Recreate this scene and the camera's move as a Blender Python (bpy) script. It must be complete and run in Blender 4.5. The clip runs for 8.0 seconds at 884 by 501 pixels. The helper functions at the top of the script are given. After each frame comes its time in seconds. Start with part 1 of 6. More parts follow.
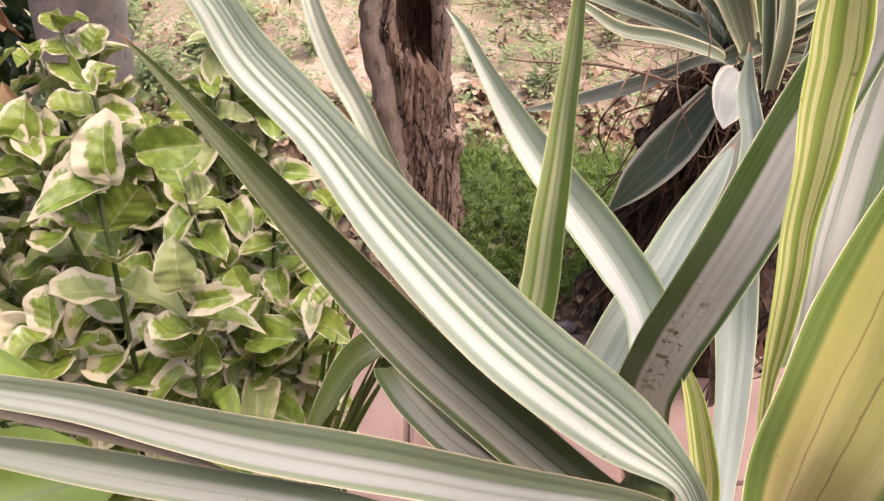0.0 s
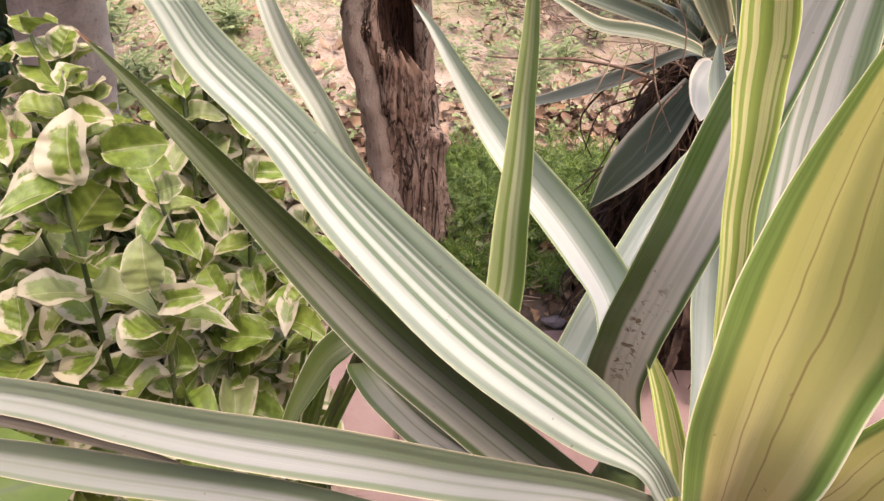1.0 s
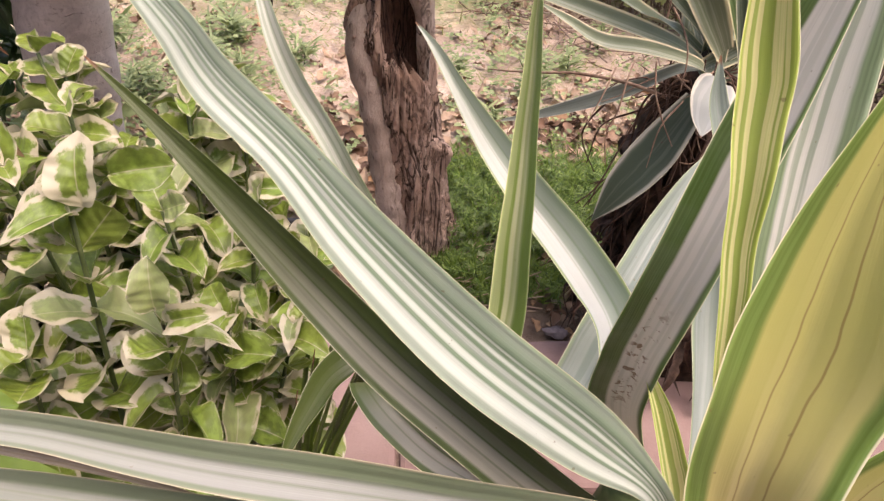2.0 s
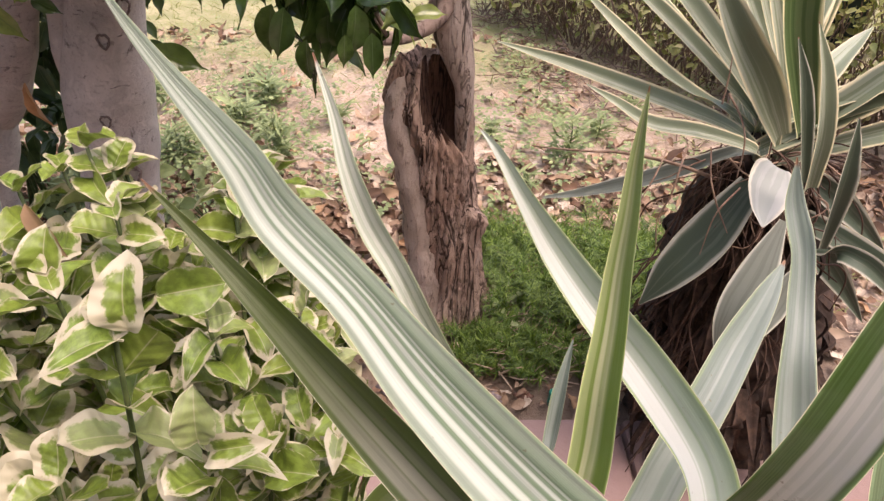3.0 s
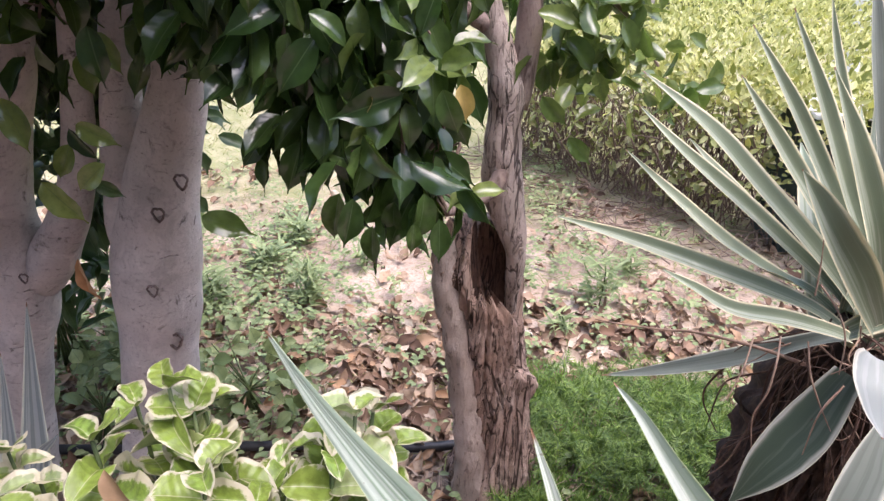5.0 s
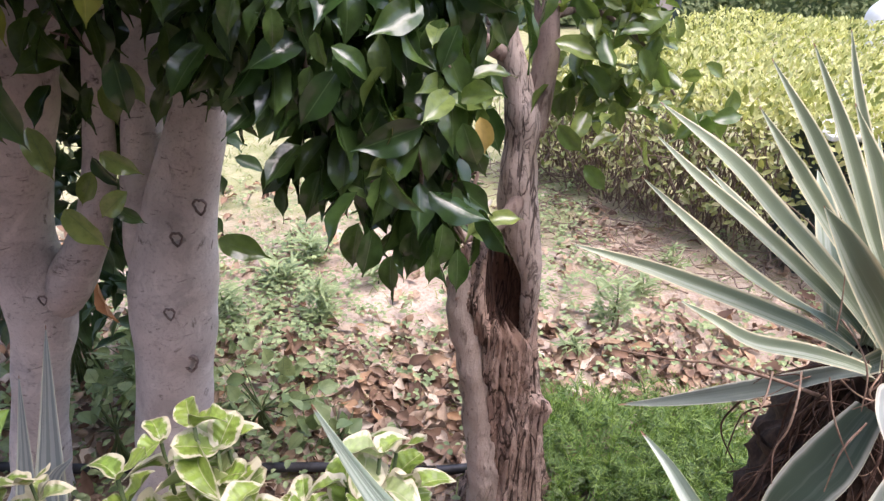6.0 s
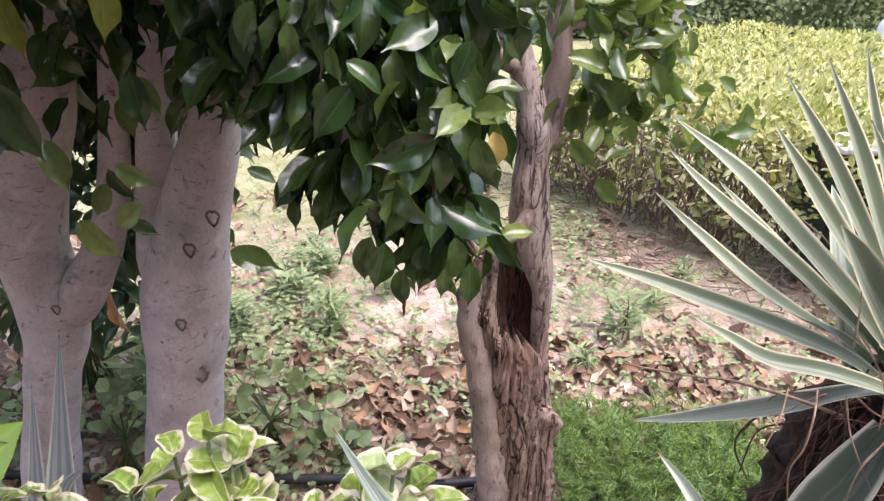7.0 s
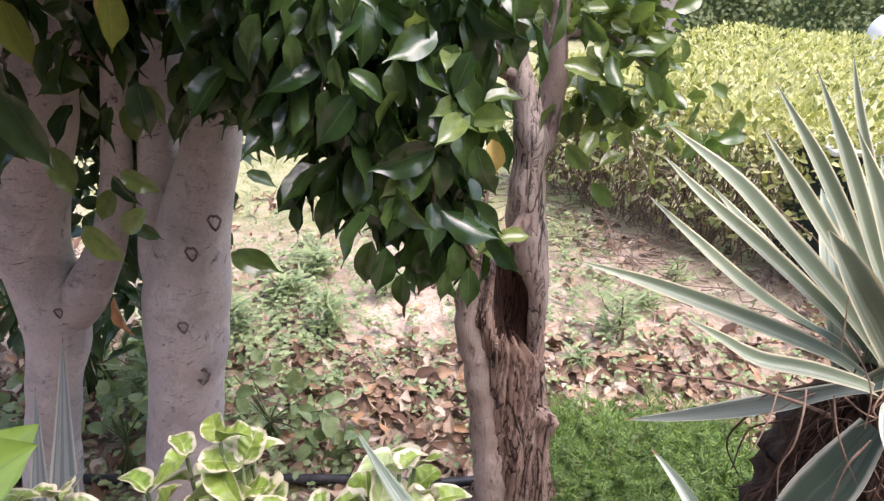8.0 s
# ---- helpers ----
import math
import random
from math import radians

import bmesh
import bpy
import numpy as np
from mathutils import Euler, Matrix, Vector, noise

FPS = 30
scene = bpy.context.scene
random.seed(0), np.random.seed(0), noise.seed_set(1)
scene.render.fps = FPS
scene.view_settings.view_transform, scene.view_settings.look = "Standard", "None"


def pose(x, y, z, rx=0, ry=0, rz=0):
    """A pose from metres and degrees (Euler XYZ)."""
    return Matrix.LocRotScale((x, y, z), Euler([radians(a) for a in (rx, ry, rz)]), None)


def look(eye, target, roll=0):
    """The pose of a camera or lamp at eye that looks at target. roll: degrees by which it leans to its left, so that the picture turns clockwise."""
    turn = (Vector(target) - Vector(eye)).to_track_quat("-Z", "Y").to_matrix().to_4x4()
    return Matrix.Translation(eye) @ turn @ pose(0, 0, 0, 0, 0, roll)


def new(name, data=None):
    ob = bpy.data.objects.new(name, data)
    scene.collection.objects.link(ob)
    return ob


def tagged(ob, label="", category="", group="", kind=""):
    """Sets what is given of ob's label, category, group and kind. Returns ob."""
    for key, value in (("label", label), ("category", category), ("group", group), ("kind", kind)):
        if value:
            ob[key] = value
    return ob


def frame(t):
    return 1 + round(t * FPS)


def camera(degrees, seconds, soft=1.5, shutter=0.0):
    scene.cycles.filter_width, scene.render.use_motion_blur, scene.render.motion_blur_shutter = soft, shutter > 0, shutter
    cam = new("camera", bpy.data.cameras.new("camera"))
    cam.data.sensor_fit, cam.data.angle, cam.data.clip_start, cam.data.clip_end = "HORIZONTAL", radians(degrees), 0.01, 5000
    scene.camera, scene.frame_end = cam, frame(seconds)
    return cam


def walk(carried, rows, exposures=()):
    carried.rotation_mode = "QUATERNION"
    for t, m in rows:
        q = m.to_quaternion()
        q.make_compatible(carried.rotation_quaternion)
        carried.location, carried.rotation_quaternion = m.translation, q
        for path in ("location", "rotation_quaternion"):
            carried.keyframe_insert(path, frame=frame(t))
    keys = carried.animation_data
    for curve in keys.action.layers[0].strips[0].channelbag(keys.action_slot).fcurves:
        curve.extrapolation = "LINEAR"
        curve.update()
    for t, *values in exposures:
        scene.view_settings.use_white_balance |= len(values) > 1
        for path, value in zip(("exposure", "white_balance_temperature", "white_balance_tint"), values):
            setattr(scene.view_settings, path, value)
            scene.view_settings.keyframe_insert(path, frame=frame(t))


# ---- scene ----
cam = camera(69.5, 8.0, 1.4)
PATH = [
    (0, (0.119, -0.03, 1.131), (0.233, 1.445, -0.215), 4.1),
    (0.5, (0.129, -0.032, 1.129), (0.243, 1.44, -0.219), 3.3),
    (1, (0.135, -0.034, 1.13), (0.267, 1.44, -0.216), 3.5),
    (2.5, (0.132, -0.02, 1.145), (0.246, 1.496, -0.155), 3.5),
    (3, (0.107, 0.025, 1.153), (0.164, 1.613, -0.061), 2.7),
    (3.5, (0.09, 0.073, 1.176), (0.12, 1.744, 0.077), 1.6),
    (4, (0.09, 0.104, 1.203), (0.107, 1.838, 0.207), 0.4),
    (4.5, (0.051, 0.113, 1.205), (0.076, 1.879, 0.267), 1.3),
    (6, (0.014, 0.122, 1.229), (0.003, 1.921, 0.355), 1.5),
    (6.5, (0.006, 0.128, 1.239), (-0.036, 1.939, 0.392), 1.4),
    (7, (0.009, 0.124, 1.233), (-0.03, 1.936, 0.387), 1.5),
    (7.5, (0.003, 0.135, 1.245), (-0.03, 1.937, 0.377), 1.9),
    (8, (0.002, 0.108, 1.247), (-0.019, 1.92, 0.401), 1.6),
]
walk(cam, [(t, look(eye, target, roll)) for t, eye, target, roll in PATH], [(0.0, 1.2, 6800, 27), (2.5, 1.12, 6800, 28), (3.4, 1.14, 6800, 28), (3.9, 1.2, 6050, 25), (4.5, 1.3, 5850, 25), (6.0, 1.42, 5900, 24), (8.0, 1.46, 5950, 24)])

# ---- light ----
SUN_UP, SUN_TURN = 70.0, 118.0          # degrees: height, and compass turn from +y towards +x
world = bpy.data.worlds.new("sky")
scene.world = world
world.use_nodes = True
wn = world.node_tree
sky = wn.nodes.new("ShaderNodeTexSky")
sky.sky_type, sky.sun_disc = "NISHITA", False
sky.sun_elevation, sky.sun_rotation = radians(SUN_UP), radians(SUN_TURN)
sky.air_density, sky.dust_density = 1.6, 5.0
wn.links.new(sky.outputs["Color"], wn.nodes["Background"].inputs["Color"])
wn.nodes["Background"].inputs["Strength"].default_value = 0.15

sun_data = bpy.data.lights.new("sun", "SUN")
sun_data.energy, sun_data.angle, sun_data.color = 1.4, radians(45), (1.0, 0.96, 0.90)
sun = new("sun", sun_data)
az, el = radians(SUN_TURN), radians(SUN_UP)
sun.matrix_world = look((math.sin(az) * math.cos(el) * 20, math.cos(az) * math.cos(el) * 20, math.sin(el) * 20), (0, 0, 0))

rng = np.random.default_rng(11)


# ---- materials ----
class Mat:
    """A node material with short ways to add nodes."""

    def __init__(self, name, rough=0.6, spec=0.4):
        self.m = bpy.data.materials.new(name)
        self.m.use_nodes = True
        self.t = self.m.node_tree
        self.p = self.t.nodes["Principled BSDF"]
        self.out = self.t.nodes["Material Output"]
        self.p.inputs["Roughness"].default_value = rough
        self.p.inputs["Specular IOR Level"].default_value = spec

    def node(self, kind, **inputs):
        n = self.t.nodes.new(kind)
        for key, value in inputs.items():
            self.set(n.inputs[key.replace("_", " ")], value)
        return n

    def set(self, socket, value):
        if isinstance(value, bpy.types.NodeSocket):
            self.t.links.new(value, socket)
        else:
            socket.default_value = value

    def math(self, op, a, b=0.0, clamp=False):
        n = self.t.nodes.new("ShaderNodeMath")
        n.operation, n.use_clamp = op, clamp
        self.set(n.inputs[0], a), self.set(n.inputs[1], b)
        return n.outputs[0]

    def mix(self, f, a, b, how="MIX"):
        n = self.t.nodes.new("ShaderNodeMix")
        n.data_type, n.blend_type = "RGBA", how
        self.set(n.inputs[0], f)
        for i, v in ((6, a), (7, b)):
            self.set(n.inputs[i], v if isinstance(v, bpy.types.NodeSocket) else (*v[:3], 1))
        return n.outputs[2]

    def ramp(self, f, lo, hi):
        n = self.t.nodes.new("ShaderNodeMapRange")
        self.set(n.inputs[0], f)
        n.inputs[1].default_value, n.inputs[2].default_value = lo, hi
        n.interpolation_type = "SMOOTHSTEP"
        return n.outputs[0]

    def noise(self, scale, detail=4.0, rough=0.55, vec=None, warp=0.0):
        n = self.t.nodes.new("ShaderNodeTexNoise")
        n.inputs["Scale"].default_value, n.inputs["Detail"].default_value = scale, detail
        n.inputs["Roughness"].default_value, n.inputs["Distortion"].default_value = rough, warp
        if vec is not None:
            self.t.links.new(vec, n.inputs["Vector"])
        return n.outputs["Fac"]

    def place(self):
        return self.t.nodes.new("ShaderNodeTexCoord").outputs["Object"]

    def uv(self):
        n = self.t.nodes.new("ShaderNodeUVMap")
        s = self.t.nodes.new("ShaderNodeSeparateXYZ")
        self.t.links.new(n.outputs[0], s.inputs[0])
        return s.outputs[0], s.outputs[1]

    def vec(self, x, y, z=0.0):
        n = self.t.nodes.new("ShaderNodeCombineXYZ")
        for i, v in enumerate((x, y, z)):
            self.set(n.inputs[i], v)
        return n.outputs[0]

    def stretch(self, v, sx, sy, sz):
        n = self.t.nodes.new("ShaderNodeMapping")
        self.t.links.new(v, n.inputs[0])
        n.inputs["Scale"].default_value = (sx, sy, sz)
        return n.outputs[0]

    def chance(self):
        """A random number for each object, and for each loose piece of a joined mesh."""
        a = self.t.nodes.new("ShaderNodeObjectInfo").outputs["Random"]
        b = self.t.nodes.new("ShaderNodeNewGeometry").outputs["Random Per Island"]
        return self.math("FRACT", self.math("ADD", a, b))

    def colour(self, c):
        self.set(self.p.inputs["Base Color"], c if isinstance(c, bpy.types.NodeSocket) else (*c, 1))
        self.c = c
        return self

    def bump(self, height, strength=0.3, far=0.002):
        n = self.t.nodes.new("ShaderNodeBump")
        n.inputs["Strength"].default_value, n.inputs["Distance"].default_value = strength, far
        self.t.links.new(height, n.inputs["Height"])
        self.t.links.new(n.outputs[0], self.p.inputs["Normal"])
        return self

    def thin(self, share=0.3, tint=(1, 1, 1)):
        """Lets light through, as a leaf does."""
        tr = self.t.nodes.new("ShaderNodeBsdfTranslucent")
        self.set(tr.inputs[0], self.mix(1.0, self.c, tint, "MULTIPLY"))
        mx = self.t.nodes.new("ShaderNodeMixShader")
        mx.inputs[0].default_value = share
        self.t.links.new(self.p.outputs[0], mx.inputs[1])
        self.t.links.new(tr.outputs[0], mx.inputs[2])
        self.t.links.new(mx.outputs[0], self.out.inputs[0])
        return self


def striped(name, edge, body, line, edge_width=0.2, lines=9.0, amount=0.5, rough=0.42, skew=0.0, pale_rim=True, seed=0.0, rust=None, dry=0.985, bands=0.0, crease=None, top=None, bars=None):
    """A strap leaf: a green margin, a pale body and lengthwise lines of a third colour."""
    k = Mat(name, rough, 0.45)
    u, v = k.uv()
    wob = k.math("MULTIPLY", k.math("SUBTRACT", k.noise(5.0, 2, vec=k.vec(seed, v)), 0.5), 0.10)
    uu = k.math("ADD", u, wob)
    side = k.math("ABSOLUTE", k.math("SUBTRACT", uu, 0.5 + skew))
    border = k.ramp(side, 0.5 - edge_width - 0.03, 0.5 - edge_width + 0.04)
    n1 = k.noise(1.0, 2.0, 0.6, k.vec(k.math("MULTIPLY", uu, lines), k.math("MULTIPLY", v, 0.5), seed))
    n2 = k.noise(1.0, 3.0, 0.6, k.vec(k.math("MULTIPLY", uu, lines * 5), k.math("MULTIPLY", v, 0.8), seed + 3))
    if bands:
        beat = k.math("SINE", k.math("ADD", k.math("MULTIPLY", uu, 6.283 * bands), k.math("MULTIPLY", n1, 7.0)))
        n1 = k.math("ADD", k.math("MULTIPLY", n1, 0.55), k.math("ADD", k.math("MULTIPLY", beat, 0.20), 0.22))
    c = k.mix(k.math("MULTIPLY", k.ramp(n1, 0.52 - amount * 0.12, 0.60 - amount * 0.12), 0.85), body, line)
    c = k.mix(k.math("MULTIPLY", k.ramp(n2, 0.55, 0.72), 0.30), c, line)
    if bars:
        n = k.t.nodes.new("ShaderNodeValToRGB")
        e = n.color_ramp.elements
        tones = (line, tuple(0.6 * a + 0.4 * b for a, b in zip(line, body)), body)
        e[0].position, e[0].color = 0.0, (*edge, 1)
        e[1].position, e[1].color = 1.0, (*edge, 1)
        for p, tone in bars:
            e.new(p).color = (*tones[tone], 1)
        sway = k.math("MULTIPLY", k.math("SUBTRACT", k.noise(3.0, 2, 0.5, k.vec(k.math("MULTIPLY", u, 1.2), k.math("MULTIPLY", v, 0.5), seed)), 0.5), 0.07)
        k.t.links.new(k.math("ADD", u, sway), n.inputs[0])
        c = k.mix(k.math("MULTIPLY", k.ramp(n2, 0.52, 0.66), 0.22), n.outputs[0], tones[1])
    if bars and not top:
        c = k.mix(k.math("MULTIPLY", k.ramp(v, 0.40, 0.85), 0.5), c, tones[1])
    if top:
        c = k.mix(k.math("MULTIPLY", k.ramp(k.math("ADD", v, k.math("MULTIPLY", wob, 2.0)), 0.28, 0.68), 0.85), c, top)
    if crease:
        for at_u in crease:
            c = k.mix(k.math("MULTIPLY", k.ramp(k.math("ABSOLUTE", k.math("SUBTRACT", k.math("ADD", u, k.math("MULTIPLY", wob, 1.6)), at_u)), 0.012, 0.003), 0.75), c, (0.30, 0.21, 0.07))
    e2 = k.mix(k.ramp(n2, 0.4, 0.65), edge, tuple(x * 1.25 + 0.02 for x in edge))
    c = k.mix(border, c, e2)
    if pale_rim:
        rim = k.ramp(k.math("ABSOLUTE", k.math("SUBTRACT", u, 0.5)), 0.484, 0.494)
        c = k.mix(rim, c, (0.62, 0.60, 0.38))
    big = k.noise(22.0, 4, 0.6, k.place())
    c = k.mix(k.math("MULTIPLY", k.ramp(big, 0.35, 0.75), 0.13), c, tuple(x * 0.72 for x in body))
    spot = k.noise(260.0, 2, 0.5, k.place())
    c = k.mix(k.math("MULTIPLY", k.ramp(spot, 0.735, 0.77), 0.5), c, (0.20, 0.14, 0.06))
    if rust:
        zone = k.math("MULTIPLY", k.ramp(k.math("ABSOLUTE", k.math("SUBTRACT", v, rust[0])), rust[1], rust[1] * 0.5), k.ramp(k.math("ABSOLUTE", k.math("SUBTRACT", u, rust[2])), 0.22, 0.10))
        blot = k.noise(190.0, 3, 0.6, k.place(), 0.5)
        c = k.mix(k.math("MULTIPLY", zone, k.math("MULTIPLY", k.ramp(blot, 0.54, 0.62), 0.85)), c, (0.20, 0.12, 0.05))
    worn = k.math("ADD", v, k.math("MULTIPLY", k.math("SUBTRACT", k.noise(1.0, 4, 0.7, k.vec(k.math("MULTIPLY", u, 3.0), k.math("MULTIPLY", v, 22.0), seed)), 0.5), 0.12 * min(1.0, (1 - dry) * 12)))
    tip = k.ramp(worn, dry, dry + (1 - dry) * 0.6)
    c = k.mix(tip, c, (0.30, 0.165, 0.09))
    ridge = k.noise(1.0, 2.0, 0.6, k.vec(k.math("MULTIPLY", u, 60.0), k.math("MULTIPLY", v, 1.5)))
    return k.colour(c).bump(ridge, 0.25, 0.0008).thin(0.28).m


def margined(name, green, cream, width=0.16, rough=0.38):
    """A small leaf with a cream, uneven margin and pale veins."""
    k = Mat(name, rough, 0.5)
    u, v = k.uv()
    r = k.chance()
    side = k.math("MULTIPLY", k.math("ABSOLUTE", k.math("SUBTRACT", u, 0.5)), 2.0)
    ends = k.math("ABSOLUTE", k.math("SUBTRACT", k.math("MULTIPLY", v, 2.0), 1.0))
    far = k.math("MAXIMUM", side, ends)
    n = k.noise(4.2, 4, 0.65, k.vec(u, k.math("MULTIPLY", v, 1.3), k.math("MULTIPLY", r, 40.0)))
    d = k.math("ADD", far, k.math("MULTIPLY", k.math("SUBTRACT", n, 0.5), 0.95))
    reach = k.math("ADD", 1.0 - width - 0.22, k.math("MULTIPLY", k.math("FRACT", k.math("MULTIPLY", r, 7.0)), 0.46))
    f = k.ramp(k.math("SUBTRACT", d, reach), -0.07, 0.10)
    g2 = k.mix(k.ramp(n, 0.38, 0.62), green, tuple(x * 1.8 for x in green))
    g2 = k.mix(k.math("MULTIPLY", r, 0.45), g2, (0.26, 0.30, 0.05))
    vein = k.ramp(k.math("ABSOLUTE", k.math("SUBTRACT", u, 0.5)), 0.022, 0.006)
    g2 = k.mix(k.math("MULTIPLY", vein, 0.5), g2, cream)
    pale = k.ramp(k.math("FRACT", k.math("MULTIPLY", r, 13.0)), 0.78, 0.9)
    g2 = k.mix(k.math("MULTIPLY", pale, 0.35), g2, (0.40, 0.42, 0.27))
    c = k.mix(f, g2, cream)
    wave = k.math("SINE", k.math("ADD", k.math("MULTIPLY", v, 34.0), k.math("MULTIPLY", side, -7.0)))
    return k.colour(c).bump(wave, 0.25, 0.0012).thin(0.30).m


def plain_leaf(name, a, b, rough=0.3, share=0.22, vein=(0.12, 0.17, 0.07), odd=None, odd_share=0.04, gloss=0.5):
    """A green leaf whose colour differs from one to the next between a and b."""
    k = Mat(name, rough, gloss)
    u, v = k.uv()
    r = k.chance()
    c = k.mix(r, a, b)
    if odd:
        c = k.mix(k.ramp(k.math("FRACT", k.math("MULTIPLY", r, 17.0)), 1.0 - odd_share - 0.01, 1.0 - odd_share), c, odd)
    n = k.noise(60.0, 3, 0.6, k.place())
    c = k.mix(k.math("MULTIPLY", k.ramp(n, 0.4, 0.7), 0.35), c, tuple(x * 0.55 for x in a))
    mid = k.ramp(k.math("ABSOLUTE", k.math("SUBTRACT", u, 0.5)), 0.03, 0.008)
    c = k.mix(k.math("MULTIPLY", mid, 0.55), c, vein)
    side = k.math("ABSOLUTE", k.math("SUBTRACT", u, 0.5))
    w = k.math("SINE", k.math("ADD", k.math("MULTIPLY", v, 60.0), k.math("MULTIPLY", side, -22.0)))
    return k.colour(c).bump(w, 0.05, 0.0006).thin(share, (1.0, 1.0, 0.6)).m


def bark(name, a, b, dark, scale=1.0, along=0.25, rings=False, strength=0.5, crack=0.56, split=0.0):
    k = Mat(name, 0.85, 0.2)
    o = k.place()
    big = k.noise(5.0 * scale, 5, 0.6, o)
    fine = k.noise(38.0 * scale, 6, 0.65, k.stretch(o, 1, 1, along), 0.6)
    c = k.mix(k.ramp(big, 0.3, 0.7), a, b)
    c = k.mix(k.math("MULTIPLY", k.ramp(fine, crack, crack + 0.14), 0.8), c, dark)
    grain = k.noise(170.0, 4, 0.6, o)
    c = k.mix(k.math("MULTIPLY", k.ramp(grain, 0.5, 0.75), 0.30), c, dark)
    h = fine
    if rings:
        lens = k.noise(34.0, 5, 0.7, k.stretch(o, 1.0, 1.0, 3.2), 1.2)
        c = k.mix(k.math("MULTIPLY", k.ramp(lens, 0.63, 0.70), 0.6), c, dark)
        blotch = k.noise(13.0, 5, 0.65, o, 0.8)
        c = k.mix(k.math("MULTIPLY", k.ramp(blotch, 0.50, 0.66), 0.38), c, tuple(x * 0.55 for x in a))
        c = k.mix(k.math("MULTIPLY", k.ramp(blotch, 0.44, 0.34), 0.35), c, tuple(min(1, x * 1.3) for x in b))
        h = k.math("SUBTRACT", k.math("MULTIPLY", fine, 0.4), k.math("MULTIPLY", k.ramp(lens, 0.6, 0.7), 0.5))
    if split:
        for sc, wide, deep in ((15.0, 0.020, 0.8), (44.0, 0.026, 0.5)):
            vein = k.noise(sc, 3, 0.6, k.stretch(o, 1, 1, split), 0.9)
            gap = k.ramp(k.math("ABSOLUTE", k.math("SUBTRACT", vein, 0.5)), wide, wide * 0.2)
            c = k.mix(k.math("MULTIPLY", gap, deep), c, tuple(x * 0.6 for x in dark))
            h = k.math("SUBTRACT", h, k.math("MULTIPLY", gap, 0.7 * deep))
    h = k.math("ADD", h, k.math("MULTIPLY", grain, 0.25))
    return k.colour(c).bump(h, strength, 0.006).m


def ground_material():
    k = Mat("garden_soil", 0.95, 0.15)
    o = k.place()
    s = k.t.nodes.new("ShaderNodeSeparateXYZ")
    k.t.links.new(o, s.inputs[0])
    big, mid, fine = k.noise(0.9, 5, 0.6, o), k.noise(6.0, 5, 0.6, o), k.noise(70.0, 6, 0.7, o)
    c = k.mix(k.ramp(mid, 0.35, 0.65), (0.45, 0.35, 0.265), (0.57, 0.47, 0.365))
    c = k.mix(k.ramp(fine, 0.45, 0.75), c, (0.23, 0.14, 0.10))
    # Darker soil nearer than y 1.55, with fainter random dark patches.
    patchy = k.ramp(k.noise(2.2, 4, 0.6, o), 0.48, 0.62)
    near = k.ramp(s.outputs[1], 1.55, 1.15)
    c = k.mix(k.math("MULTIPLY", k.math("MAXIMUM", near, k.math("MULTIPLY", patchy, 0.4)), 0.75), c, (0.11, 0.075, 0.05))
    lawn = k.ramp(k.math("ADD", s.outputs[1], k.math("MULTIPLY", k.math("SUBTRACT", big, 0.5), 3.0)), 2.5, 3.4)
    g = k.mix(k.ramp(mid, 0.35, 0.65), (0.22, 0.235, 0.10), (0.34, 0.31, 0.17))
    g = k.mix(k.math("MULTIPLY", k.ramp(fine, 0.4, 0.7), 0.5), g, (0.20, 0.26, 0.07))
    c = k.mix(k.math("MULTIPLY", lawn, 0.85), c, g)
    return k.colour(c).bump(k.math("ADD", fine, mid), 0.7, 0.012).m


def stone_material():
    k = Mat("pink_sandstone", 0.85, 0.2)
    o, r = k.place(), k.chance()
    c = k.mix(k.ramp(k.noise(4.0, 5, 0.6, o), 0.35, 0.65), (0.21, 0.135, 0.115), (0.29, 0.20, 0.175))
    c = k.mix(k.math("MULTIPLY", r, 0.4), c, (0.40, 0.31, 0.27))
    f = k.noise(120.0, 5, 0.65, o)
    c = k.mix(k.math("MULTIPLY", k.ramp(f, 0.5, 0.75), 0.4), c, (0.24, 0.16, 0.13))
    return k.colour(c).bump(f, 0.35, 0.003).m


def plain(name, a, b, rough=0.7, scale=40.0, strength=0.2, metal=0.0):
    k = Mat(name, rough, 0.4)
    k.p.inputs["Metallic"].default_value = metal
    n = k.noise(scale, 5, 0.6, k.place())
    c = k.mix(k.ramp(n, 0.35, 0.7), a, b)
    c = k.mix(k.math("MULTIPLY", k.chance(), 0.25), c, tuple(x * 0.6 for x in a))
    return k.colour(c).bump(n, strength, 0.002).m


def litter_material():
    k = Mat("dry_leaf", 0.8, 0.25)
    u, v = k.uv()
    r = k.chance()
    n = k.t.nodes.new("ShaderNodeValToRGB")
    e = n.color_ramp.elements
    e[0].position, e[0].color = 0.0, (0.09, 0.055, 0.038, 1)
    e[1].position, e[1].color = 1.0, (0.56, 0.48, 0.37, 1)
    for p, c in ((0.25, (0.20, 0.12, 0.075, 1)), (0.5, (0.32, 0.22, 0.145, 1)), (0.72, (0.43, 0.325, 0.225, 1)), (0.82, (0.42, 0.25, 0.13, 1)), (0.88, (0.47, 0.37, 0.27, 1))):
        x = e.new(p)
        x.color = c
    k.t.links.new(r, n.inputs[0])
    f = k.noise(45.0, 4, 0.6, k.place())
    c = k.mix(k.math("MULTIPLY", k.ramp(f, 0.45, 0.7), 0.5), n.outputs[0], (0.12, 0.07, 0.04))
    return k.colour(c).bump(f, 0.3, 0.002).thin(0.12).m


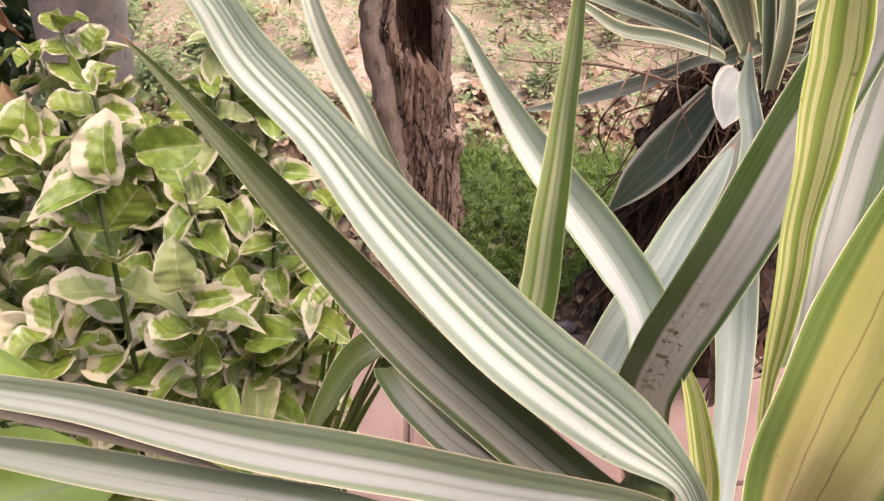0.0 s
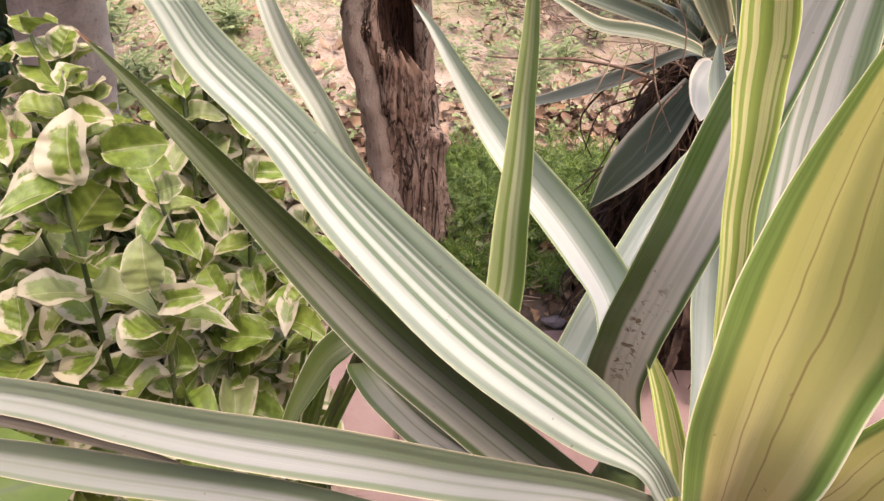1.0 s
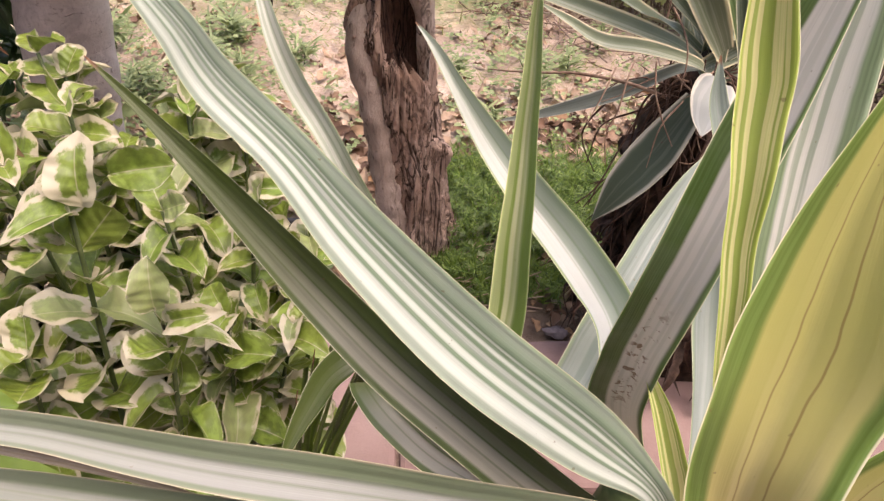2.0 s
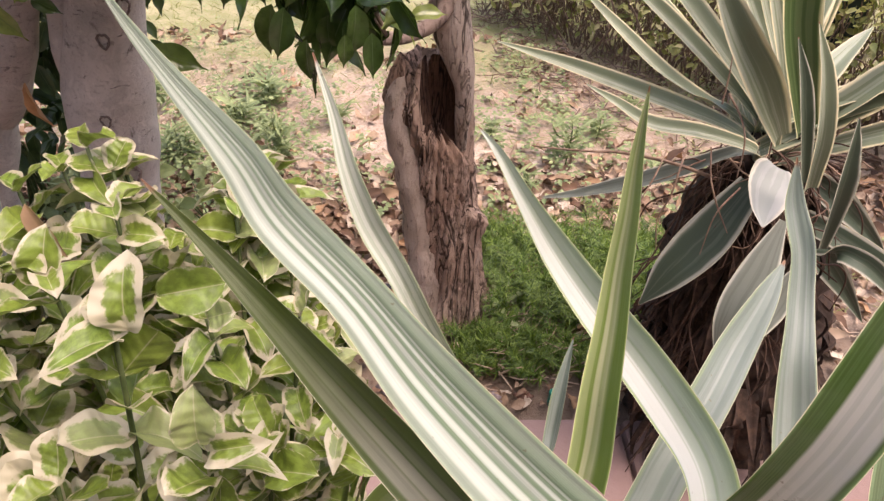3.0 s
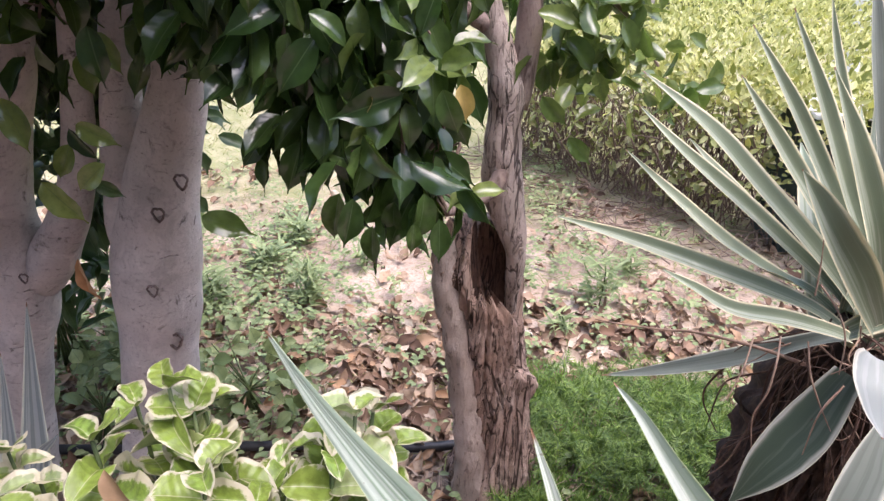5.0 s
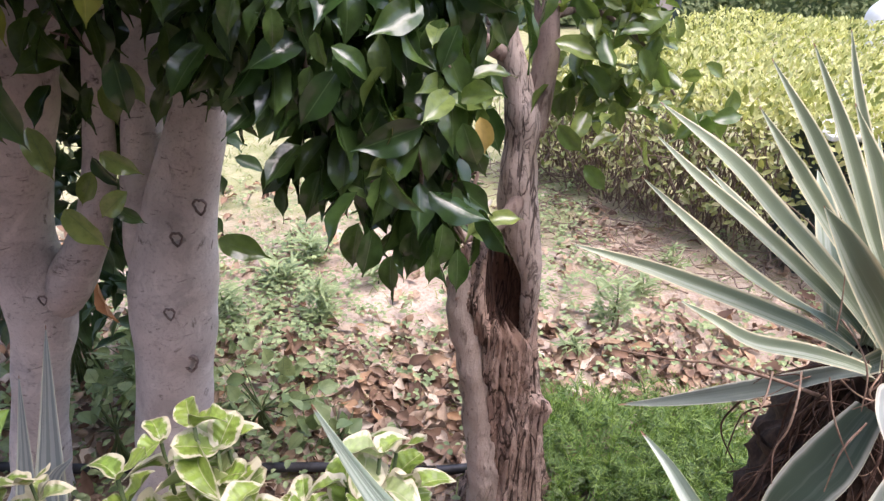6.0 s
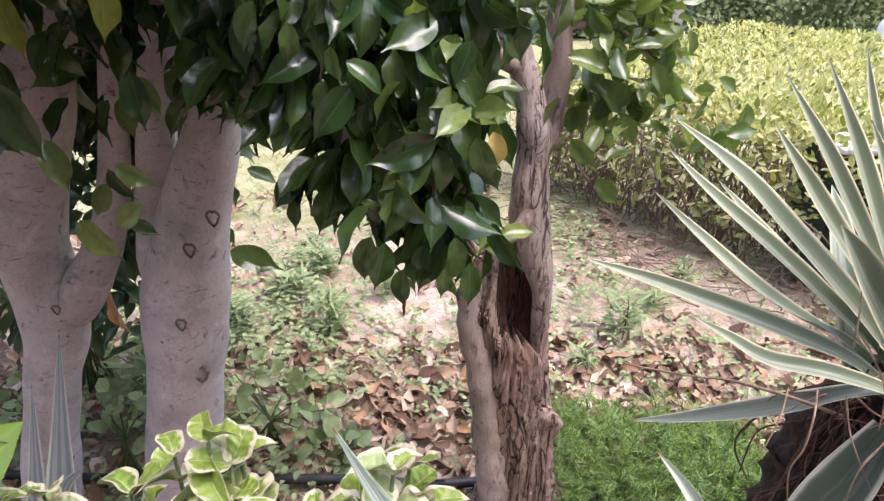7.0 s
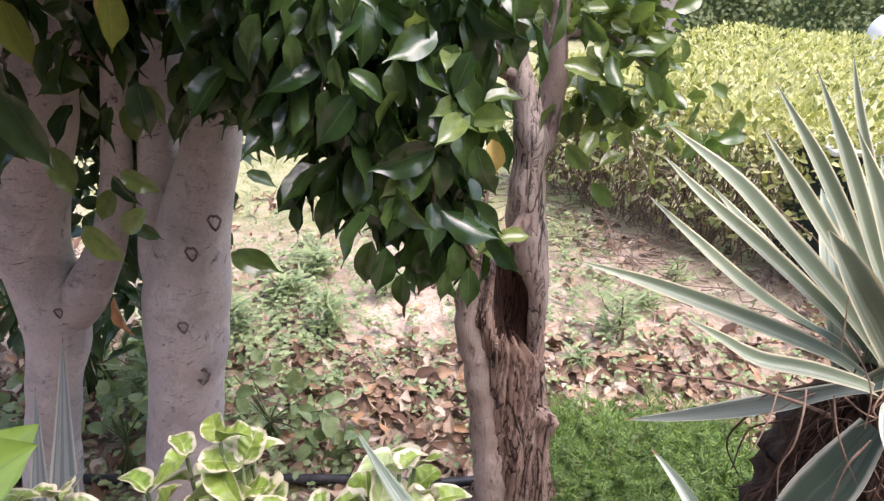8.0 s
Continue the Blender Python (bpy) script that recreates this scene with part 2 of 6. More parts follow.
M_BIG = striped("striped_leaf_pale", (0.34, 0.44, 0.27), (0.66, 0.72, 0.62), (0.235, 0.34, 0.205), 0.03, 9.0, 0.30, 0.5, seed=1.0,
                bars=((0.03, 1), (0.11, 1), (0.14, 2), (0.28, 2), (0.31, 0), (0.345, 0), (0.365, 2), (0.41, 2), (0.435, 0), (0.48, 1), (0.50, 2), (0.54, 2), (0.565, 0), (0.605, 0), (0.625, 2), (0.65, 2), (0.67, 0), (0.70, 0), (0.72, 2), (0.745, 0), (0.93, 1)))
M_DARK = striped("striped_leaf_underside", (0.085, 0.13, 0.025), (0.37, 0.36, 0.28), (0.085, 0.125, 0.035), 0.03, 10.0, 0.4, seed=4.0, dry=0.93, top=(0.10, 0.145, 0.022),
                 bars=((0.04, 0), (0.10, 0), (0.14, 2), (0.29, 2), (0.32, 1), (0.35, 2), (0.50, 2), (0.53, 0), (0.56, 1), (0.70, 1), (0.74, 0), (0.96, 0)))
M_MILK = striped("striped_leaf_milky", (0.085, 0.16, 0.035), (0.74, 0.73, 0.66), (0.62, 0.63, 0.55), 0.22, 8.0, 0.15, skew=0.12, seed=7.0, rust=(0.30, 0.16, 0.55))
M_HALF = striped("striped_leaf_half_white", (0.30, 0.38, 0.13), (0.53, 0.56, 0.50), (0.26, 0.34, 0.21), 0.03, 8.0, 0.2, 0.5, seed=8.0, dry=0.97,
                 bars=((0.04, 0), (0.07, 2), (0.40, 2), (0.43, 1), (0.46, 2), (0.50, 1), (0.62, 1), (0.65, 0), (0.70, 1), (0.95, 0)))
M_WHITE = striped("striped_leaf_white", (0.19, 0.28, 0.14), (0.70, 0.72, 0.64), (0.34, 0.42, 0.30), 0.26, 6.0, 0.15, skew=0.05, seed=9.0, dry=0.95)
M_FROST = striped("striped_leaf_frosted", (0.23, 0.30, 0.18), (0.30, 0.35, 0.30), (0.22, 0.28, 0.225), 0.07, 6.0, 0.35, skew=0.03, seed=40.0, dry=0.97)
M_LIME = striped("striped_leaf_lime", (0.38, 0.48, 0.09), (0.74, 0.74, 0.36), (0.28, 0.41, 0.06), 0.10, 6.0, 0.45, seed=12.0, bands=3.0)
M_CREAM = striped("striped_leaf_cream", (0.15, 0.25, 0.045), (0.68, 0.61, 0.29), (0.58, 0.53, 0.20), 0.15, 5.0, 0.35, skew=0.04, seed=15.0, bands=2.5, crease=(0.42, 0.63), top=(0.55, 0.56, 0.17))
M_MIX = striped("striped_leaf_fresh", (0.36, 0.44, 0.13), (0.62, 0.66, 0.40), (0.22, 0.33, 0.075), 0.03, 6.0, 0.3, seed=17.0,
                bars=((0.05, 1), (0.20, 1), (0.24, 0), (0.30, 0), (0.34, 2), (0.42, 2), (0.46, 1), (0.58, 2), (0.64, 1), (0.70, 0), (0.97, 0)))
M_DUSK = striped("striped_leaf_dusty", (0.34, 0.29, 0.20), (0.33, 0.35, 0.31), (0.185, 0.24, 0.14), 0.025, 7.0, 0.3, 0.5, seed=19.0,
                 bars=((0.03, 0), (0.10, 0), (0.14, 2), (0.30, 2), (0.34, 1), (0.38, 2), (0.50, 2), (0.56, 1), (0.62, 0), (0.96, 0)))
M_CURL = striped("rolled_leaf_edge", (0.32, 0.28, 0.17), (0.46, 0.40, 0.31), (0.38, 0.32, 0.23), 0.08, 6.0, 0.4, 0.55, seed=21.0)
M_GREY = striped("sword_leaf_grey", (0.62, 0.56, 0.35), (0.25, 0.30, 0.185), (0.42, 0.46, 0.34), 0.085, 5.0, 0.45, 0.36, seed=20.0)
M_GREYOLD = striped("sword_leaf_old", (0.36, 0.35, 0.27), (0.082, 0.115, 0.070), (0.135, 0.165, 0.11), 0.10, 7.0, 0.5, 0.55, seed=23.0)
M_FADED = striped("sword_leaf_faded", (0.40, 0.40, 0.32), (0.235, 0.265, 0.215), (0.19, 0.215, 0.17), 0.08, 7.0, 0.5, 0.55, seed=24.0, dry=0.95)
M_PALEBACK = striped("sword_leaf_back", (0.58, 0.55, 0.45), (0.42, 0.44, 0.40), (0.34, 0.37, 0.32), 0.10, 5.0, 0.4, 0.55, seed=26.0)
M_SWGREEN = striped("sword_leaf_green", (0.50, 0.46, 0.24), (0.085, 0.15, 0.045), (0.16, 0.23, 0.09), 0.06, 6.0, 0.3, 0.38, seed=28.0)
M_ROLL = striped("striped_leaf_rolled", (0.34, 0.41, 0.25), (0.66, 0.70, 0.60), (0.44, 0.51, 0.38), 0.07, 9.0, 0.25, 0.5, seed=2.0, bands=3.0, dry=0.96)
M_SHRUB = margined("cream_edged_leaf", (0.118, 0.180, 0.027), (0.52, 0.48, 0.33), 0.25, 0.42)
M_FICUS = plain_leaf("glossy_fig_leaf", (0.027, 0.060, 0.015), (0.082, 0.135, 0.032), 0.20, 0.26, gloss=0.7)
M_LIMEFIG = plain_leaf("yellowing_fig_leaf", (0.26, 0.30, 0.045), (0.34, 0.36, 0.06), 0.3, 0.35, (0.5, 0.45, 0.08))
# Lighter fig leaf copy: young leaves, and lit ones with light in the colour.
M_YOUNGLITFIG = plain_leaf("young_lit_fig_leaf", (0.085, 0.145, 0.036), (0.25, 0.31, 0.085), 0.18, 0.42, gloss=0.75)
M_YELLOW = plain_leaf("yellowed_fig_leaf", (0.56, 0.42, 0.13), (0.54, 0.38, 0.11), 0.4, 0.25, (0.45, 0.35, 0.12))
M_DRYFIG = plain_leaf("withered_leaf", (0.38, 0.20, 0.09), (0.45, 0.25, 0.12), 0.6, 0.2, (0.3, 0.16, 0.08))
M_TAN = plain_leaf("tan_dead_leaf", (0.46, 0.29, 0.17), (0.55, 0.37, 0.23), 0.6, 0.2, (0.3, 0.18, 0.1))
M_FRESH = plain_leaf("fresh_leaf", (0.13, 0.21, 0.035), (0.20, 0.30, 0.048), 0.35, 0.3)
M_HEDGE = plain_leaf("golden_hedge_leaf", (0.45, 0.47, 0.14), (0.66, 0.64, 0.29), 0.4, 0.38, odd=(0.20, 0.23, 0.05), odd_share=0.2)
# Darker hedge copy for the lower leaves; their shade is put into the colour.
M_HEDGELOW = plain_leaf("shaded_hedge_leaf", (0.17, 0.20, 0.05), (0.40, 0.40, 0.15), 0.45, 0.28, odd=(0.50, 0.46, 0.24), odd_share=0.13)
M_FAR = plain_leaf("far_hedge_leaf", (0.13, 0.17, 0.06), (0.22, 0.25, 0.10), 0.6, 0.2)
M_WEED = plain_leaf("weed_leaf", (0.15, 0.215, 0.08), (0.31, 0.37, 0.165), 0.55, 0.25, odd=(0.34, 0.41, 0.18), odd_share=0.2)
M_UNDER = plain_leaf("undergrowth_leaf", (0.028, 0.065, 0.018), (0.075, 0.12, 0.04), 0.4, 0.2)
M_FERN = plain_leaf("feathery_fern", (0.045, 0.108, 0.012), (0.22, 0.33, 0.048), 0.5, 0.27)
M_GRASS = plain_leaf("grass_blade", (0.16, 0.20, 0.045), (0.31, 0.31, 0.11), 0.6, 0.3)
M_LITTER = litter_material()
M_TRUNK = bark("smooth_grey_bark", (0.49, 0.445, 0.41), (0.64, 0.59, 0.545), (0.13, 0.105, 0.09), 1.0, 0.7, rings=True, strength=1.0, crack=0.59)
M_STUMP = bark("old_furrowed_bark", (0.28, 0.185, 0.135), (0.45, 0.335, 0.265), (0.042, 0.023, 0.016), 1.8, 0.12, strength=1.0, crack=0.56, split=0.16)
M_STEMBARK = bark("rough_stem_bark", (0.34, 0.27, 0.22), (0.53, 0.44, 0.375), (0.07, 0.047, 0.037), 1.7, 0.16, strength=1.0, crack=0.55, split=0.22)
# Rotten wood, its brown darkened so the colour holds the hollow's shade too.
M_CORE = bark("shaded_rotten_heartwood", (0.07, 0.036, 0.024), (0.14, 0.080, 0.054), (0.014, 0.008, 0.006), 1.6, 0.10, strength=1.0, crack=0.50, split=0.12)
M_LIVING = bark("living_bark", (0.33, 0.265, 0.215), (0.48, 0.40, 0.34), (0.10, 0.07, 0.056), 1.6, 0.3, strength=1.0, crack=0.53)
M_KNOT = bark("knot_bark", (0.17, 0.13, 0.115), (0.27, 0.22, 0.20), (0.06, 0.045, 0.038), 2.0, 1.0, strength=0.8, crack=0.5)
M_SPEAR = striped("young_sword_leaf", (0.56, 0.59, 0.47), (0.30, 0.37, 0.345), (0.50, 0.57, 0.545), 0.10, 8.0, 0.6, 0.45, seed=33.0, bands=3.0)
M_LIMB = bark("limb_bark", (0.22, 0.16, 0.13), (0.36, 0.28, 0.235), (0.075, 0.048, 0.037), 1.5, 0.2, strength=0.9, crack=0.50)
M_STEM = plain("green_stem", (0.055, 0.085, 0.025), (0.12, 0.15, 0.05), 0.6, 60)
M_STRAW = plain("dead_straw", (0.38, 0.27, 0.18), (0.55, 0.42, 0.30), 0.85, 60)
M_TWIG = plain("dry_twig", (0.15, 0.10, 0.07), (0.27, 0.20, 0.15), 0.9, 80)
M_ROOTPALE = plain("pale_root", (0.24, 0.15, 0.10), (0.40, 0.28, 0.19), 0.9, 90)
M_ROOT = plain("dry_root", (0.055, 0.030, 0.019), (0.125, 0.072, 0.046), 0.9, 90)
M_FIBRE = plain("dead_leaf_fibre", (0.030, 0.019, 0.013), (0.085, 0.050, 0.032), 0.95, 60, 0.8)
M_PIPE = plain("black_plastic", (0.018, 0.018, 0.02), (0.05, 0.048, 0.05), 0.5, 30)
M_SOIL = ground_material()
M_STONE = stone_material()
M_JOINT = plain("sandy_joint", (0.24, 0.17, 0.13), (0.32, 0.24, 0.19), 0.95, 90)
M_TEAL = plain("teal_plastic", (0.0, 0.17, 0.11), (0.0, 0.24, 0.16), 0.4, 20)
M_PEBBLE = plain("grey_stone", (0.22, 0.18, 0.175), (0.34, 0.28, 0.27), 0.9, 50, 0.5)
M_BRICK = plain("red_brick", (0.17, 0.085, 0.06), (0.24, 0.14, 0.10), 0.9, 60, 0.5)
M_WHITEPOST = plain("white_paint", (0.74, 0.74, 0.72), (0.82, 0.82, 0.80), 0.6, 15)
M_BOX = plain("dark_green_metal", (0.02, 0.035, 0.03), (0.04, 0.06, 0.05), 0.5, 20)
M_WALL = plain("far_wall", (0.30, 0.26, 0.235), (0.38, 0.33, 0.30), 0.9, 3)
# Dark so that the added unseen wall throws little light back.
M_SHADEWALL = plain("dark_shade_wall", (0.13, 0.115, 0.10), (0.18, 0.16, 0.145), 0.95, 3)


# ---- mesh helpers ----
def mesh_of(name, v, f, uv=None, mats=(), smooth=True):
    me = bpy.data.meshes.new(name)
    me.from_pydata([tuple(p) for p in v], [], [tuple(q) for q in f])
    if uv is not None:
        lay = me.uv_layers.new(name="UVMap")
        idx = np.empty(len(me.loops), dtype=np.int32)
        me.loops.foreach_get("vertex_index", idx)
        lay.data.foreach_set("uv", np.asarray(uv, dtype=np.float32)[idx].ravel())
    for m in mats:
        me.materials.append(m)
    if smooth:
        me.polygons.foreach_set("use_smooth", [True] * len(me.polygons))
    me.update()
    return me


def thing(name, label, category, group="", kind="", at=(0, 0, 0)):
    ob = new(name)
    ob.location = at
    return tagged(ob, label, category, group, kind)


def child(name, me, parent, label="", m=None):
    ob = new(name, me)
    ob.parent = parent
    if parent is not None:
        ob.matrix_parent_inverse = Matrix.Translation(-parent.location)
    if m is not None:
        ob.matrix_basis = m
    if label:
        ob["label"] = label
    return ob


def grid_faces(rows, cols, start=0, flip=False):
    f = []
    for i in range(rows - 1):
        for j in range(cols - 1):
            a = start + i * cols + j
            q = (a, a + 1, a + cols + 1, a + cols)
            f.append(q[::-1] if flip else q)
    return f


def spline(points, n):
    """n places on a smooth line through the points (Catmull-Rom)."""
    p = np.array(points, float)
    p = np.vstack([2 * p[0] - p[1], p, 2 * p[-1] - p[-2]])
    out = []
    for s in np.linspace(0, len(points) - 1 - 1e-9, n):
        i, t = int(s), s - int(s)
        a, b, c, d = p[i:i + 4]
        out.append(0.5 * (2 * b + (c - a) * t + (2 * a - 5 * b + 4 * c - d) * t * t + (3 * b - a - 3 * c + d) * t ** 3))
    return np.array(out)


def unit(v):
    v = np.asarray(v, float)
    return v / (np.linalg.norm(v, axis=-1, keepdims=True) + 1e-12)


def blade(points, width, face, fold=0.25, mat=None, tip=0.35, base=0.6, wave=0.0, twist=0.0, n=26, m=9, thick=0.0007, seed=0, roll=0.0, swell=0.45):
    """A strap leaf along a smooth line. face: the way its upper side looks; fold: depth of its gutter; tip: the share that tapers; width: one, or one at each point."""
    c = spline(points, n)
    at_points = None if np.ndim(width) == 0 else np.clip(spline([(q, 0, 0) for q in width], n)[:, 0], 0.0, None)
    r = np.random.default_rng(seed)
    d = unit(np.gradient(c, axis=0))
    v, uv, s = [], [], np.linspace(0, 1, n)
    ph = r.uniform(0, 6.28, 4)
    for sheet in (1, -1):
        for i in range(n):
            fc = np.array(face if np.ndim(face[0]) == 0 else spline(face, n)[i], float)
            nrm = unit(fc - d[i] * (fc @ d[i]))
            side = np.cross(d[i], nrm)
            a = twist * (s[i] - 0.3)
            side, nrm = side * math.cos(a) + nrm * math.sin(a), nrm * math.cos(a) - side * math.sin(a)
            grow = base + (1 - base) * min(1, s[i] / swell) ** 0.8
            w = (0.0 if at_points is not None else width) * grow * (1 - max(0, (s[i] - (1 - tip)) / tip) ** 1.6) + 0.0006
            w *= 1 + 0.05 * math.sin(11 * s[i] + ph[0])
            if at_points is not None:
                w = at_points[i] + 0.0005
            for j in range(m):
                x = 2 * j / (m - 1) - 1
                lift = fold * w * (abs(x) ** 1.5) + roll * w * x * abs(x)
                lift += wave * w * abs(x) ** 2 * math.sin(s[i] * 21 + ph[1 if x > 0 else 2]) * (0.6 + 0.4 * math.sin(s[i] * 9 + ph[3]))
                lift += 0.012 * w * math.sin(x * 14 + ph[3])
                rim = 1 - abs(x) ** 6
                v.append(c[i] + side * (x * w / 2) + nrm * (lift + sheet * thick * 0.5 * rim))
                uv.append((j / (m - 1), s[i]))
    f = grid_faces(n, m) + grid_faces(n, m, n * m, True)
    for i in range(n - 1):
        for j in (0, m - 1):
            a, b = i * m + j, (i + 1) * m + j
            q = (a, b, b + n * m, a + n * m)
            f.append(q if j == 0 else q[::-1])
    return mesh_of("leaf", v, f, uv, (mat,))


def leaf_shape(length, width, rows=7, cols=5, fold=0.15, curl=0.2, wave=0.0, wide=0.42, tail=0.0, seed=0):
    """An oval leaf along +y from its stalk, upper side +z. Returns places, faces and uv."""
    r = np.random.default_rng(seed)
    ph = r.uniform(0, 6.28, 3)
    v, uv = [], []
    for i in range(rows):
        s = i / (rows - 1)
        b = s ** 0.62 * (1 - s) ** (0.62 * (1 - wide) / wide) / (wide ** 0.62 * (1 - wide) ** (0.62 * (1 - wide) / wide))
        w = width * b * (1 - tail * min(1.0, max(0.0, (s - 0.62) / 0.26)) ** 1.5) + width * 0.03
        a = curl * s * s
        for j in range(cols):
            x = 2 * j / (cols - 1) - 1
            z = fold * w * abs(x) - length * a * 0.8 + wave * width * abs(x) * math.sin(s * 13 + ph[0 if x > 0 else 1])
            v.append((x * w / 2 + wave * 0.3 * width * math.sin(s * 9 + ph[2]) * abs(x), length * (s - 0.25 * a * s), z))
            uv.append((j / (cols - 1), s))
    return np.array(v), grid_faces(rows, cols), np.array(uv)


def axes(place, along, up, size=1.0):
    """Pose of a leaf from its stalk's place, its length's way and its upper side."""
    y = unit(along)
    x = unit(np.cross(y, up))
    z = np.cross(x, y)
    m = np.eye(4)
    m[:3, 0], m[:3, 1], m[:3, 2], m[:3, 3] = x * size, y * size, z * size, place
    return m


def soup(shapes, poses, picks):
    """One mesh of many copies: arrays of places, faces and uv."""
    V, F, U, off = [], [], [], 0
    for m, k in zip(poses, picks):
        v, f, u = shapes[k]
        V.append(v @ m[:3, :3].T + m[:3, 3])
        F.extend(tuple(i + off for i in q) for q in f)
        U.append(u)
        off += len(v)
    return np.vstack(V), F, np.vstack(U)


def tube(points, radii, sides=10, n=None, lump=0.0, seed=0, caps=True, fine=9.0):
    """A tapered round limb along a smooth line. Returns places, faces and uv."""
    n = n or 6 * len(points)
    c = spline(points, n)
    rad = np.interp(np.linspace(0, 1, n), np.linspace(0, 1, len(radii)), radii)
    d = unit(np.gradient(c, axis=0))
    ref = np.array([0.0, 1.0, 0.0]) if abs(d[0][1]) < 0.8 else np.array([1.0, 0.0, 0.0])
    v, uv = [], []
    x = unit(np.cross(ref, d[0]))
    for i in range(n):
        x = unit(x - d[i] * (x @ d[i]))
        y = np.cross(d[i], x)
        for j in range(sides):
            a = 2 * math.pi * j / sides
            w = x * math.cos(a) + y * math.sin(a)
            p = c[i] + w * rad[i]
            if lump:
                p = c[i] + w * rad[i] * (1 + lump * noise.noise(Vector(p * fine) + Vector((seed, 0, 0))))
            v.append(p)
            uv.append((j / sides, i / (n - 1)))
    f = []
    for i in range(n - 1):
        for j in range(sides):
            a, b = i * sides + j, i * sides + (j + 1) % sides
            f.append((a, b, b + sides, a + sides))
    if caps:
        f.append(tuple(range(sides))[::-1])
        f.append(tuple((n - 1) * sides + j for j in range(sides)))
    return np.array(v), f, np.array(uv)


def join(*bits):
    V, F, U, off = [], [], [], 0
    for v, f, u in bits:
        V.append(v)
        U.append(u)
        F.extend(tuple(i + off for i in q) for q in f)
        off += len(v)
    return np.vstack(V), F, np.vstack(U)


def block(x0, y0, z0, x1, y1, z1, bevel=0.006, wobble=0.0, seed=0):
    """A block with worn edges."""
    bm = bmesh.new()
    bmesh.ops.create_cube(bm, size=1)
    for q in bm.verts:
        q.co = Vector(((x0 + x1) / 2 + q.co.x * (x1 - x0), (y0 + y1) / 2 + q.co.y * (y1 - y0), (z0 + z1) / 2 + q.co.z * (z1 - z0)))
    bmesh.ops.bevel(bm, geom=bm.edges[:], offset=bevel, segments=2, affect="EDGES", profile=0.6)
    for q in bm.verts:
        q.co += Vector(noise.noise_vector(q.co * 14 + Vector((seed, 0, 0)))) * wobble
    me = bpy.data.meshes.new("block")
    bm.to_mesh(me)
    bm.free()
    return me


# ---- ground ----
def ground_sheet():
    xs = np.concatenate([-np.geomspace(400, 2.6, 14), np.linspace(-2.4, 3.0, 91), np.geomspace(3.2, 400, 14)])
    ys = np.concatenate([-np.geomspace(400, 1.2, 12), np.linspace(-1.0, 4.2, 87), np.geomspace(4.4, 900, 16)])
    v = []
    for y in ys:
        for x in xs:
            near = max(0.0, min(1.0, (y - 1.0) / 0.3)) * (1 if abs(x) < 8 and y < 12 else 0)
            z = near * (0.022 * noise.noise(Vector((x * 2.3, y * 2.3, 0))) + 0.010 * noise.noise(Vector((x * 9, y * 9, 3)))) - 0.012
            v.append((x, y, z))
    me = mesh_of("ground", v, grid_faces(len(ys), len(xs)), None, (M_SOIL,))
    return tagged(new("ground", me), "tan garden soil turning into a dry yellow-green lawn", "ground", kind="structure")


ground_sheet()

# unseen wall added behind the camera: closes the place and blocks low front light
wall_me = block(-7.0, -1.75, -0.02, 7.0, -1.5, 3.2, 0.01)
wall_me.materials.append(M_SHADEWALL)
tagged(new("wall_south", wall_me), "plain dark wall added unseen behind the camera to block light", "wall", kind="structure")

paving = thing("pavement", "pink sandstone paving slabs in front of the tree bed", "pavement", kind="structure")
child("bedding", block(-1.3, -0.98, -0.02, 1.6, 0.90, 0.012, 0.004), paving).data.materials.append(M_JOINT)
for row in range(5):
    y0 = -0.955 + row * 0.375
    x = -1.28 + (0.24 if row % 2 else 0.0)
    k = 0
    while x < 1.5:
        w = 0.46 + 0.06 * math.sin(k * 2.3 + row)
        far = y0 + 0.362 + (0.022 * math.sin(k * 3.7 + 1) if row == 4 else 0.0)
        slab = child("slab", block(x, y0, 0.0, min(x + w, 1.58), far, 0.030 + 0.004 * math.sin(k * 5 + row * 3), 0.012, 0.010, k + row * 7), paving)
        slab.data.materials.append(M_STONE)
        x += w + 0.012
        k += 1

pipe_bits = tube([(-1.5, 1.30, 0.018), (-0.8, 1.30, 0.024), (-0.31, 1.325, 0.026), (0.02, 1.33, 0.024), (0.25, 1.40, 0.012)], [0.0125], 12, 40)
tagged(new("garden_hose", mesh_of("garden_hose", *pipe_bits, (M_PIPE,))), "black plastic irrigation hose lying on leaf litter", "hose")


# ---- fig trees ----
FIG = [leaf_shape(0.088, 0.038, 11, 5, 0.26, c, 0.06, 0.42, 0.86, s) for s, c in enumerate((0.15, 0.32, 0.5, 0.22, 0.05))]
FIG_FAR = [leaf_shape(0.085, 0.040, 5, 3, 0.25, c, 0.0, 0.42, 0.5, s) for s, c in enumerate((0.15, 0.4))]
FIG_MESH = [mesh_of("fig_leaf", *s, (M_FICUS,)) for s in FIG]
FIG_YOUNGLIT = [mesh_of("young_lit_leaf", *FIG[i], (M_YOUNGLITFIG,)) for i in (0, 1, 3)]
FIG_YELLOW = mesh_of("yellow_leaf", *FIG[1], (M_YELLOW,))
FIG_LIME = mesh_of("yellowing_leaf", *FIG[3], (M_LIMEFIG,))
FIG_DRY = mesh_of("withered_leaf", *leaf_shape(0.095, 0.019, 9, 5, 0.7, 0.25, 0.14, 0.45, 0.7, 8), (M_DRYFIG,))


